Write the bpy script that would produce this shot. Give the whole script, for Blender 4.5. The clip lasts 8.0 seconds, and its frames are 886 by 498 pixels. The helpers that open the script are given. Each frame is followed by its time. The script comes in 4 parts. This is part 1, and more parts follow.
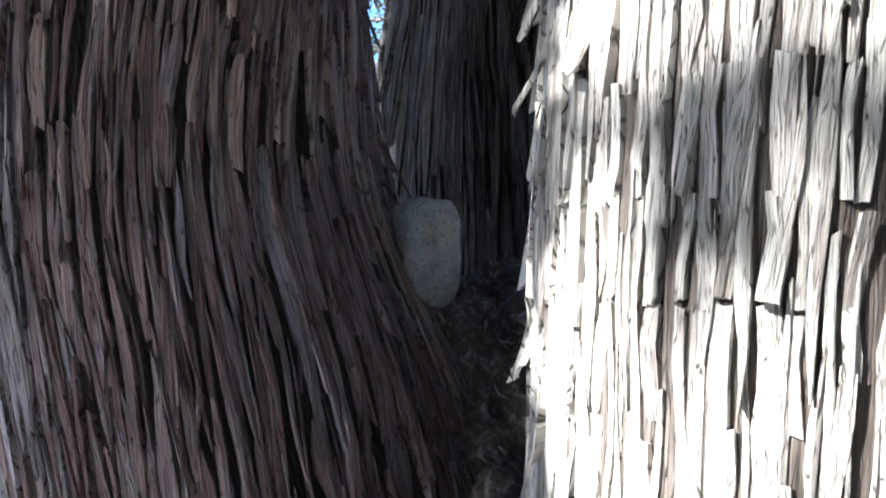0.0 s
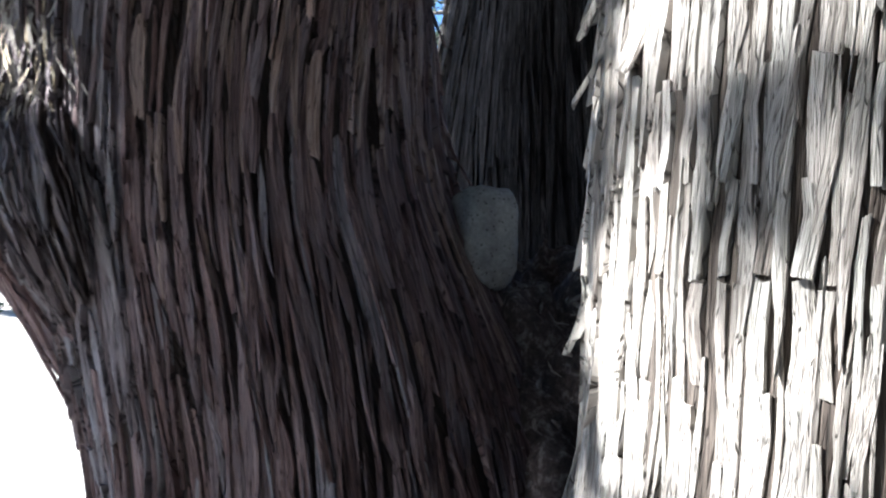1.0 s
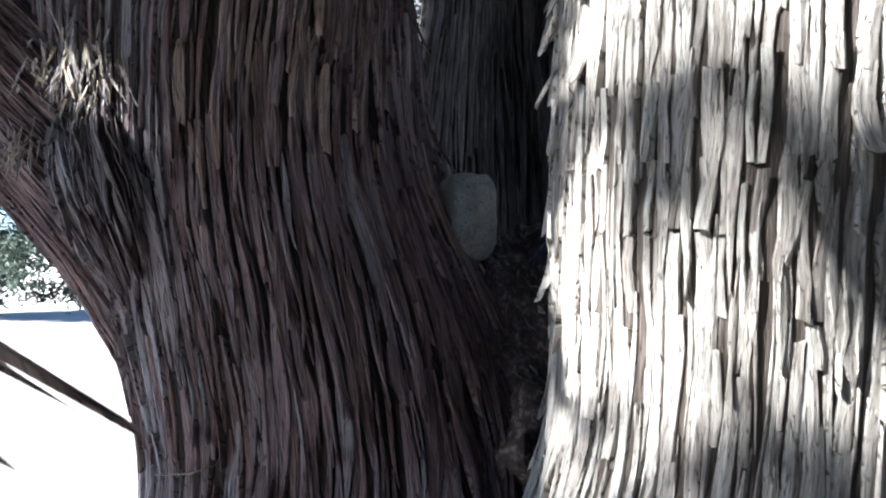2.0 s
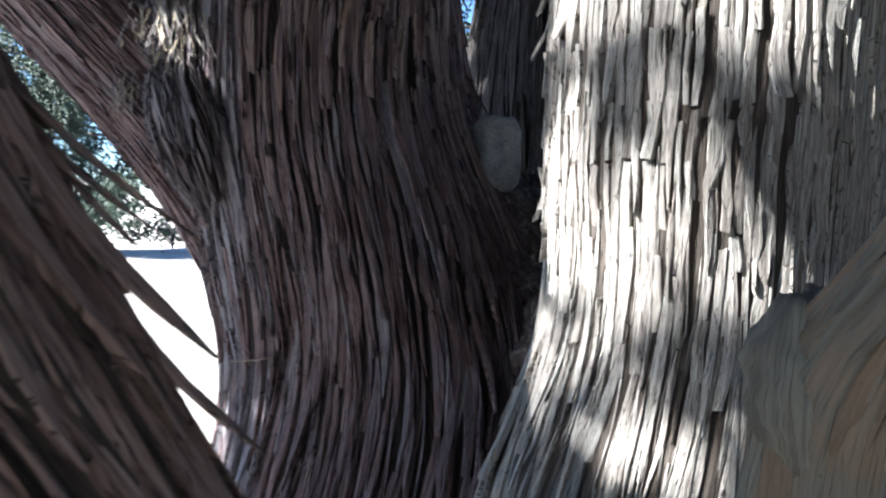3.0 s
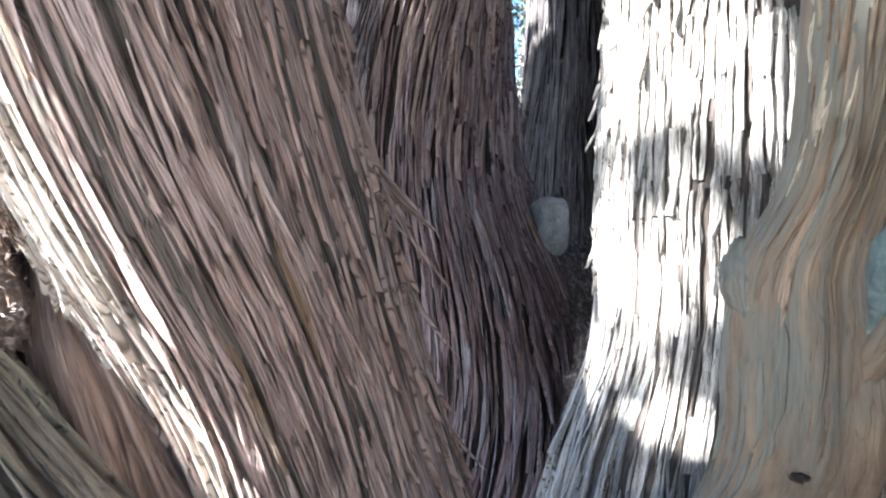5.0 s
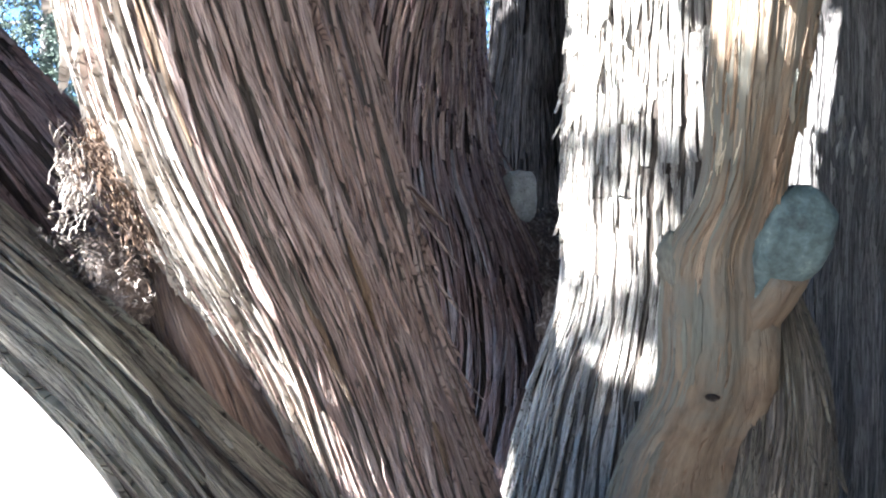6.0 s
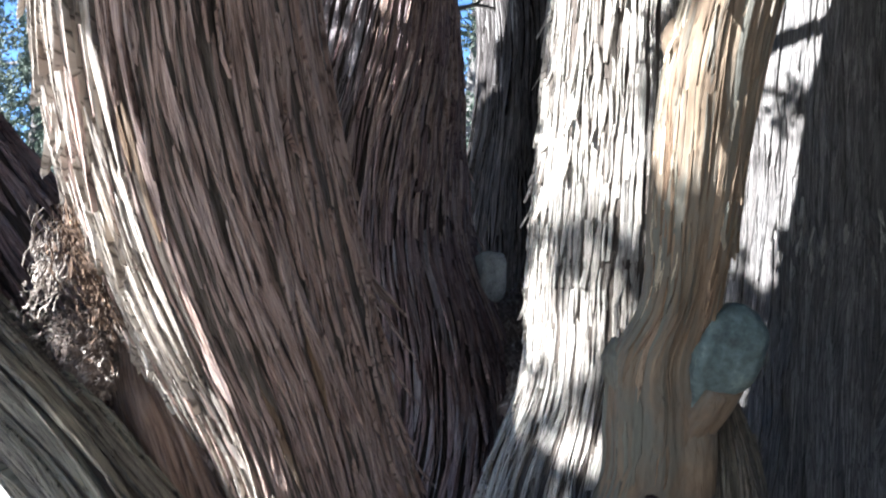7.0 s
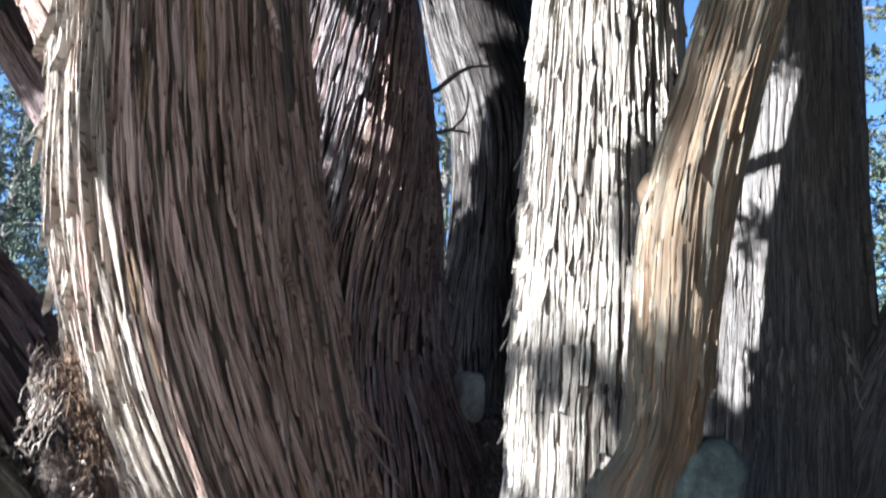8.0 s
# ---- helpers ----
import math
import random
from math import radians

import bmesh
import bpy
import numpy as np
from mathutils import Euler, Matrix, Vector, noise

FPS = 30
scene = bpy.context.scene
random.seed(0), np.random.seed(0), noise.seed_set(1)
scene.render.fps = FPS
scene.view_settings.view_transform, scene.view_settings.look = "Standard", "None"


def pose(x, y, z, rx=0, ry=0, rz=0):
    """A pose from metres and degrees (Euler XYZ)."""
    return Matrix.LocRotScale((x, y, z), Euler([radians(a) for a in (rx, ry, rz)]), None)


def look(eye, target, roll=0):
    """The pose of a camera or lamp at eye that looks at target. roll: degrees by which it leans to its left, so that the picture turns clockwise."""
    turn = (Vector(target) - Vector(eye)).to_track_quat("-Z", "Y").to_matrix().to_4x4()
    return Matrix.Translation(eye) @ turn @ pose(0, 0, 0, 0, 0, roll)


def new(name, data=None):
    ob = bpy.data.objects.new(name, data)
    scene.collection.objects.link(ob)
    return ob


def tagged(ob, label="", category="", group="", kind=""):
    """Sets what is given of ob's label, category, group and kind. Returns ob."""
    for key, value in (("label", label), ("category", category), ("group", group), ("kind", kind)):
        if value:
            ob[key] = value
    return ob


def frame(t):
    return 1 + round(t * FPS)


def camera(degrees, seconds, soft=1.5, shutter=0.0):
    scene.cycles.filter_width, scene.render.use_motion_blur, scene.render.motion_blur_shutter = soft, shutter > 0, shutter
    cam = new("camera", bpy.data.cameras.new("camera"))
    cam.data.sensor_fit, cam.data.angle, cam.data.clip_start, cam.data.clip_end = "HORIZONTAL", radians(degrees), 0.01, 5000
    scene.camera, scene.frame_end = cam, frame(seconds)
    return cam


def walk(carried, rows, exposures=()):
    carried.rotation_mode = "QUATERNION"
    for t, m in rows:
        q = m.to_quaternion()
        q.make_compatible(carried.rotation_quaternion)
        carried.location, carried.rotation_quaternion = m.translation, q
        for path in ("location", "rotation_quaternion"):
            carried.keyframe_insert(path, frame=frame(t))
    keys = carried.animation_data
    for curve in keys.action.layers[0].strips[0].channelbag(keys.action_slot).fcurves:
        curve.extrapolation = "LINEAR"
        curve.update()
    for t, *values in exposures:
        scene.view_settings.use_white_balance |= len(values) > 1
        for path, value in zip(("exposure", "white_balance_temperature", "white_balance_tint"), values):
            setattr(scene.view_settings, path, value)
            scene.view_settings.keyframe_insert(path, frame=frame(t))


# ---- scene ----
cam = camera(56.2, 8.0, soft=2.0, shutter=0.35)
PATH = [
    (0, (0.044, 0.009, 1.38), (-0.052, 2.006, 1.426), 1.1),
    (0.5, (0.05, -0.028, 1.372), (-0.045, 1.969, 1.405), 1.2),
    (1, (0.036, -0.071, 1.365), (-0.182, 1.917, 1.391), 2.0),
    (1.2, (0.035, -0.124, 1.36), (-0.202, 1.862, 1.375), 2.3),
    (2.3, (0.048, -0.375, 1.321), (-0.103, 1.62, 1.314), -0.3),
    (2.5, (0.087, -0.415, 1.31), (-0.104, 1.571, 1.17), 1.5),
    (3, (0.176, -0.564, 1.301), (-0.181, 1.4, 1.18), 1.1),
    (3.5, (0.175, -0.724, 1.259), (-0.248, 1.229, 1.192), 0.0),
    (4, (0.161, -0.969, 1.215), (-0.148, 1.004, 1.111), -1.0),
    (4.5, (0.144, -1.054, 1.184), (-0.178, 0.915, 1.327), 0.0),
    (4.7, (0.14, -1.049, 1.165), (-0.275, 0.902, 1.313), 2.5),
    (5.8, (0.116, -1.44, 1.22), (-0.208, 0.534, 1.232), -0.8),
    (6, (0.113, -1.485, 1.226), (-0.184, 0.493, 1.225), 0.5),
    (6.5, (0.154, -1.53, 1.261), (-0.16, 0.445, 1.265), 1.8),
    (7, (0.164, -1.546, 1.289), (-0.099, 0.431, 1.429), 3.5),
    (7.5, (0.143, -1.575, 1.296), (-0.085, 0.399, 1.521), 3.4),
    (8, (0.138, -1.613, 1.326), (-0.065, 0.336, 1.726), 3.4),
]
walk(cam, [(t, look(eye, target, roll)) for t, eye, target, roll in PATH],
     exposures=[(t, stops, 6060, 10) for t, stops in ((0, 3.80), (0.5, 3.37), (1.0, 3.23), (2.5, 3.18), (3.0, 3.18), (3.5, 3.88), (4.0, 4.93), (4.5, 4.83), (6.0, 4.40), (6.5, 4.08), (7.0, 3.46), (8.0, 3.08))])

# ---------------------------------------------------------------- light
SUN_AZ, SUN_EL = radians(215.0), radians(29.0)      # azimuth counted from +x
SUN = Vector((math.cos(SUN_EL) * math.cos(SUN_AZ), math.cos(SUN_EL) * math.sin(SUN_AZ), math.sin(SUN_EL)))
world = bpy.data.worlds.new("sky")
scene.world = world
world.use_nodes = True
sky = world.node_tree.nodes.new("ShaderNodeTexSky")
sky.sky_type = "NISHITA"
sky.sun_disc = False
sky.sun_elevation = SUN_EL
sky.sun_rotation = math.pi / 2 - SUN_AZ
sky.dust_density, sky.ozone_density, sky.altitude = 0.0, 7.0, 1500.0
background = world.node_tree.nodes["Background"]
background.inputs[1].default_value = 0.043
world.node_tree.links.new(sky.outputs[0], background.inputs[0])
sun_data = bpy.data.lights.new("sun", "SUN")
sun_data.energy, sun_data.angle, sun_data.color = 5.0, radians(0.53), (1.0, 0.965, 0.92)
sun = new("sun", sun_data)
sun.matrix_world = look(SUN * 20, (0, 0, 0))

rng = np.random.default_rng(7)


# ---------------------------------------------------------------- materials
def nodes_of(name):
    m = bpy.data.materials.new(name)
    m.use_nodes = True
    t = m.node_tree
    return m, t, t.nodes["Principled BSDF"]


def add(t, kind, **values):
    n = t.nodes.new(kind)
    for k, v in values.items():
        n.inputs[k].default_value = v
    return n


def ramp(t, source, stops):
    n = t.nodes.new("ShaderNodeValToRGB")
    e = n.color_ramp.elements
    while len(e) < len(stops):
        e.new(0.5)
    for el, (p, c) in zip(e, stops):
        el.position, el.color = p, (*c, 1)
    t.links.new(source, n.inputs[0])
    return n


def mixed(t, a, b, factor, mode="MIX"):
    n = t.nodes.new("ShaderNodeMix")
    n.data_type, n.blend_type = "RGBA", mode
    for sock, v in ((n.inputs[0], factor), (n.inputs[6], a), (n.inputs[7], b)):
        if isinstance(v, (int, float)):
            sock.default_value = v
        elif isinstance(v, tuple):
            sock.default_value = (*v, 1)
        else:
            t.links.new(v, sock)
    return n.outputs[2]


def bark_material(name, dark, mid, light, stain, stain_amount=0.5, rough=0.85, fine=1.0, gloss=0.3, crack_size=1.0, crack_shade=0.75, relief=0.8, vary=0.85, bands=0.85):
    """Fibrous bark: grain along v of the unwrapped stem, weathered patches, a tint for each strip."""
    m, t, bsdf = nodes_of(name)
    uv = t.nodes.new("ShaderNodeUVMap")
    maps = []
    for sx, sy in ((230 * fine, 7.0), (45, 3.2), (7, 2.6), (520 * fine, 26.0)):
        mp = t.nodes.new("ShaderNodeMapping")
        mp.inputs["Scale"].default_value = (sx, sy, 1)
        t.links.new(uv.outputs[0], mp.inputs[0])
        n = add(t, "ShaderNodeTexNoise", Scale=1.0, Detail=5.0, Roughness=0.62)
        t.links.new(mp.outputs[0], n.inputs["Vector"])
        maps.append(n.outputs[0])
    fibre, band, patch, hair = maps
    slant = t.nodes.new("ShaderNodeMapping")
    slant.inputs["Scale"].default_value = (75 * crack_size, 2.4 * crack_size, 1)
    sway = add(t, "ShaderNodeTexNoise", Scale=9.0, Detail=2.0)
    t.links.new(uv.outputs[0], sway.inputs["Vector"])
    bent = t.nodes.new("ShaderNodeVectorMath")
    bent.operation = "MULTIPLY_ADD"
    t.links.new(sway.outputs["Color"], bent.inputs[0])
    bent.inputs[1].default_value = (0.007, 0.03, 0)
    t.links.new(uv.outputs[0], bent.inputs[2])
    t.links.new(bent.outputs[0], slant.inputs[0])
    cell = t.nodes.new("ShaderNodeTexVoronoi")
    cell.feature = "DISTANCE_TO_EDGE"
    t.links.new(slant.outputs[0], cell.inputs["Vector"])
    line = t.nodes.new("ShaderNodeMapRange")
    line.inputs["From Min"].default_value, line.inputs["From Max"].default_value = 0.0, 0.065
    t.links.new(cell.outputs["Distance"], line.inputs["Value"])
    geo = t.nodes.new("ShaderNodeObjectInfo")
    base = ramp(t, fibre, [(0.31, dark), (0.5, mid), (0.73, light)]).outputs[0]
    tone = ramp(t, band, [(0.3, (0.62, 0.6, 0.6)), (0.55, (1, 1, 1)), (0.75, (1.22, 1.2, 1.18))]).outputs[0]
    base = mixed(t, base, tone, bands, "MULTIPLY")
    spot = ramp(t, patch, [(0.46, (0, 0, 0)), (0.62, (1, 1, 1))]).outputs[0]
    amount = t.nodes.new("ShaderNodeMath")
    amount.operation = "MULTIPLY"
    t.links.new(spot, amount.inputs[0])
    amount.inputs[1].default_value = stain_amount
    base = mixed(t, base, stain, amount.outputs[0])
    own = ramp(t, geo.outputs["Random"], [(0.0, (0.72, 0.69, 0.68)), (0.5, (1, 1, 1)), (1.0, (1.25, 1.24, 1.24))]).outputs[0]
    base = mixed(t, base, own, vary, "MULTIPLY")
    isle = t.nodes.new("ShaderNodeNewGeometry")
    each = ramp(t, isle.outputs["Random Per Island"], [(0.0, (0.68, 0.65, 0.64)), (0.4, (0.95, 0.95, 0.96)), (0.75, (1.08, 1.06, 1.04)), (1.0, (1.35, 1.33, 1.34))]).outputs[0]
    base = mixed(t, base, each, vary, "MULTIPLY")
    # crack lines are mixed towards black, their shade put into the colour
    gone = t.nodes.new("ShaderNodeMapRange")
    gone.inputs["To Min"].default_value, gone.inputs["To Max"].default_value = crack_shade, 0.0
    t.links.new(line.outputs[0], gone.inputs["Value"])
    base = mixed(t, base, tuple(0.4 * q for q in dark), gone.outputs[0])
    t.links.new(base, bsdf.inputs["Base Color"])
    bsdf.inputs["Roughness"].default_value = rough
    bsdf.inputs["Specular IOR Level"].default_value = gloss
    height = t.nodes.new("ShaderNodeMath")
    height.operation = "ADD"
    t.links.new(fibre, height.inputs[0])
    t.links.new(hair, height.inputs[1])
    deep = t.nodes.new("ShaderNodeMath")
    deep.operation = "MULTIPLY_ADD"
    t.links.new(line.outputs[0], deep.inputs[0])
    deep.inputs[1].default_value = 1.1
    t.links.new(height.outputs[0], deep.inputs[2])
    bump = add(t, "ShaderNodeBump", Strength=relief, Distance=0.004)
    t.links.new(deep.outputs[0], bump.inputs["Height"])
    t.links.new(bump.outputs[0], bsdf.inputs["Normal"])
    return m


def solid_material(name, stops, scale, rough=0.9, bump_size=0.002, bump_scale=120.0, pits=0.0):
    """Mottled matter with grain at two sizes, in object space."""
    m, t, bsdf = nodes_of(name)
    co = t.nodes.new("ShaderNodeTexCoord")
    big = add(t, "ShaderNodeTexNoise", Scale=scale, Detail=6.0, Roughness=0.65)
    small = add(t, "ShaderNodeTexNoise", Scale=bump_scale, Detail=4.0)
    for n in (big, small):
        t.links.new(co.outputs["Object"], n.inputs["Vector"])
    c = ramp(t, big.outputs[0], stops).outputs[0]
    g = ramp(t, small.outputs[0], [(0.3, (0.7, 0.7, 0.7)), (0.7, (1.2, 1.2, 1.2))]).outputs[0]
    c = mixed(t, c, g, 0.6, "MULTIPLY")
    if pits:                                    # small round holes, some of the cells only
        cell = add(t, "ShaderNodeTexVoronoi", Scale=pits)
        t.links.new(co.outputs["Object"], cell.inputs["Vector"])
        keep = ramp(t, cell.outputs["Color"], [(0.5, (1, 1, 1)), (0.62, (0, 0, 0))])
        hole = ramp(t, cell.outputs["Distance"], [(0.14, (0.9, 0.9, 0.9)), (0.3, (0, 0, 0))])
        both = mixed(t, hole.outputs[0], keep.outputs[0], 1.0, "MULTIPLY")
        c = mixed(t, c, (0.05, 0.05, 0.048), both)
    t.links.new(c, bsdf.inputs["Base Color"])
    bsdf.inputs["Roughness"].default_value = rough
    bump = add(t, "ShaderNodeBump", Strength=0.6, Distance=bump_size)
    t.links.new(small.outputs[0], bump.inputs["Height"])
    t.links.new(bump.outputs[0], bsdf.inputs["Normal"])
    return m


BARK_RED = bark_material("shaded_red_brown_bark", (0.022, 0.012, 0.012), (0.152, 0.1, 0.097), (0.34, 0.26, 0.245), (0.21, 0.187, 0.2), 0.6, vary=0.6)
# plum bark with the blue of skylit shade put into its colour
BARK_PLUM = bark_material("weathered_plum_bark_blued_for_shade", (0.034, 0.025, 0.027), (0.205, 0.178, 0.188), (0.42, 0.385, 0.40), (0.27, 0.275, 0.295), 0.7, vary=0.6)
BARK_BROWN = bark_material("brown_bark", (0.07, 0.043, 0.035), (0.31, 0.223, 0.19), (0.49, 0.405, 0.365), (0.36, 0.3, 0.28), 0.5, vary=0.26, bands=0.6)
BARK_GREY = bark_material("weathered_grey_bark", (0.10, 0.088, 0.077), (0.31, 0.292, 0.264), (0.48, 0.46, 0.425), (0.35, 0.36, 0.335), 0.55, crack_size=1.7, crack_shade=0.8)
BARK_LIMB = bark_material("smooth_brown_limb_bark", (0.07, 0.048, 0.033), (0.126, 0.093, 0.063), (0.175, 0.136, 0.096), (0.092, 0.092, 0.078), 1.0, fine=0.16, crack_size=0.8, crack_shade=0.12, relief=0.45, vary=0.4, bands=0.35)
# the back stem's deep shade is put into this near-black colour
BARK_BACK_SHADED = bark_material("bark_blackened_for_deep_shade", (0.006, 0.005, 0.005), (0.027, 0.025, 0.025), (0.11, 0.105, 0.10), (0.06, 0.058, 0.056), 0.5, gloss=0.05)
# grey bark with the shade of the clefts put into its colour
BARK_CLEFT_SHADE = bark_material("grey_bark_darkened_for_cleft_shade", (0.03, 0.025, 0.021), (0.10, 0.085, 0.072), (0.21, 0.19, 0.165), (0.13, 0.118, 0.10), 0.5)
BARK_OLIVE = bark_material("olive_lichened_bark", (0.06, 0.054, 0.042), (0.108, 0.104, 0.084), (0.155, 0.152, 0.127), (0.1, 0.108, 0.094), 0.7, fine=0.4, crack_size=0.6, crack_shade=0.2, relief=0.5, vary=0.35)
# inner bark, its colour taken darker for the shade between strips
BARK_INNER_SHADE = bark_material("inner_bark_darkened_as_shade", (0.010, 0.007, 0.006), (0.032, 0.022, 0.019), (0.09, 0.068, 0.057), (0.05, 0.038, 0.033), 0.5)
BARK_DARK = bark_material("dark_grey_bark", (0.018, 0.017, 0.018), (0.115, 0.111, 0.108), (0.25, 0.24, 0.23), (0.14, 0.142, 0.143), 0.5)
BARK_LIMB_GREY = bark_material("grey_limb_bark", (0.025, 0.021, 0.019), (0.085, 0.075, 0.063), (0.185, 0.168, 0.138), (0.15, 0.146, 0.108), 0.6, fine=0.6)
BARK_SLATE = bark_material("olive_grey_fissured_bark", (0.03, 0.026, 0.024), (0.165, 0.153, 0.125), (0.36, 0.34, 0.275), (0.24, 0.235, 0.18), 0.6, fine=0.7, crack_size=1.3)
# pale bark for the sunward arc, sunlight put into its colour
BARK_SUNLIT = bark_material("bark_paled_for_sunlight", (0.11, 0.09, 0.075), (0.39, 0.365, 0.33), (0.58, 0.555, 0.51), (0.42, 0.36, 0.29), 0.5, crack_size=1.5)
BARK_OCHRE = bark_material("ochre_bark", (0.08, 0.05, 0.032), (0.21, 0.145, 0.094), (0.32, 0.245, 0.17), (0.23, 0.19, 0.15), 0.5)
BARK_RUST = bark_material("rust_brown_bark", (0.05, 0.032, 0.025), (0.175, 0.122, 0.095), (0.30, 0.232, 0.195), (0.2, 0.165, 0.15), 0.6, fine=0.6, crack_shade=0.4)
BARK_PEELED = bark_material("cream_peeled_bark", (0.13, 0.105, 0.075), (0.38, 0.335, 0.255), (0.56, 0.51, 0.41), (0.32, 0.265, 0.18), 0.5, crack_shade=0.3)
LITTER_PALE = solid_material("pale_bark_chips", [(0.3, (0.07, 0.055, 0.048)), (0.48, (0.17, 0.143, 0.126)), (0.66, (0.36, 0.33, 0.30))], 34, 0.95, 0.003, 140)
RUST = solid_material("rust_brown_fibres", [(0.3, (0.022, 0.012, 0.008)), (0.52, (0.065, 0.038, 0.023)), (0.74, (0.15, 0.097, 0.06))], 50, 0.95, 0.004, 140)
STONE = solid_material("pitted_grey_stone", [(0.3, (0.2, 0.205, 0.2)), (0.5, (0.34, 0.345, 0.325)), (0.72, (0.48, 0.475, 0.445))], 14, 0.85, 0.0015, 160, pits=130.0)
LICHEN = solid_material("lichened_cut_wood", [(0.3, (0.016, 0.021, 0.021)), (0.46, (0.042, 0.062, 0.061)), (0.60, (0.072, 0.102, 0.099)), (0.75, (0.18, 0.225, 0.215))], 26, 0.9, 0.004, 90)
LITTER = solid_material("bark_litter", [(0.3, (0.035, 0.025, 0.022)), (0.52, (0.10, 0.074, 0.062)), (0.74, (0.36, 0.32, 0.285))], 60, 0.95, 0.004, 140)
# litter with the shade of the fork put into a darker colour
LITTER_SHADED = solid_material("bark_litter_darkened_as_shade", [(0.3, (0.02, 0.014, 0.012)), (0.52, (0.05, 0.037, 0.031)), (0.78, (0.17, 0.145, 0.125))], 60, 0.95, 0.004, 140)
LEAF = solid_material("scale_leaf_foliage", [(0.3, (0.013, 0.024, 0.018)), (0.5, (0.024, 0.042, 0.028)), (0.75, (0.05, 0.075, 0.045))], 3, 0.7, 0.001, 60)


# ---------------------------------------------------------------- noise and stems
def rnd(*keys):
    """A repeatable random number in 0..1 for whole-number arrays."""
    h = np.zeros(np.broadcast(*keys).shape, dtype=np.uint64) + np.uint64(2166136261)
    for k in keys:
        h = (h ^ (np.asarray(k).astype(np.int64).astype(np.uint64) & np.uint64(0xFFFFFFFF))) * np.uint64(0x9E3779B97F4A7C15)
        h ^= h >> np.uint64(29)
    h *= np.uint64(0xBF58476D1CE4E5B9)
    h ^= h >> np.uint64(32)
    return (h & np.uint64(0xFFFFFF)).astype(np.float64) / 0xFFFFFF


def vnoise(x, y, seed=0):
    xi, yi = np.floor(x), np.floor(y)
    fx, fy = x - xi, y - yi
    fx, fy = fx * fx * (3 - 2 * fx), fy * fy * (3 - 2 * fy)
    s = np.full(np.shape(xi), seed)
    a, b = rnd(xi, yi, s), rnd(xi + 1, yi, s)
    c, d = rnd(xi, yi + 1, s), rnd(xi + 1, yi + 1, s)
    return (a + (b - a) * fx) * (1 - fy) + (c + (d - c) * fx) * fy - 0.5


def step(e, lo, hi):
    q = np.clip((e - lo) / (hi - lo), 0, 1)
    return q * q * (3 - 2 * q)


def mesh_object(name, verts, faces, material, parent=None, uvs=None, smooth=True, label=""):
    me = bpy.data.meshes.new(name)
    me.from_pydata([tuple(v) for v in verts], [], faces)
    me.materials.append(material)
    if uvs is not None:
        layer = me.uv_layers.new(name="UVMap")
        idx = np.empty(len(me.loops), dtype=np.int32)
        me.loops.foreach_get("vertex_index", idx)
        layer.data.foreach_set("uv", np.asarray(uvs, dtype=np.float32)[idx].ravel())
    if smooth:
        me.polygons.foreach_set("use_smooth", [True] * len(me.polygons))
    ob = new(name, me)
    ob.parent = parent
    if label:
        tagged(ob, label)
    return ob


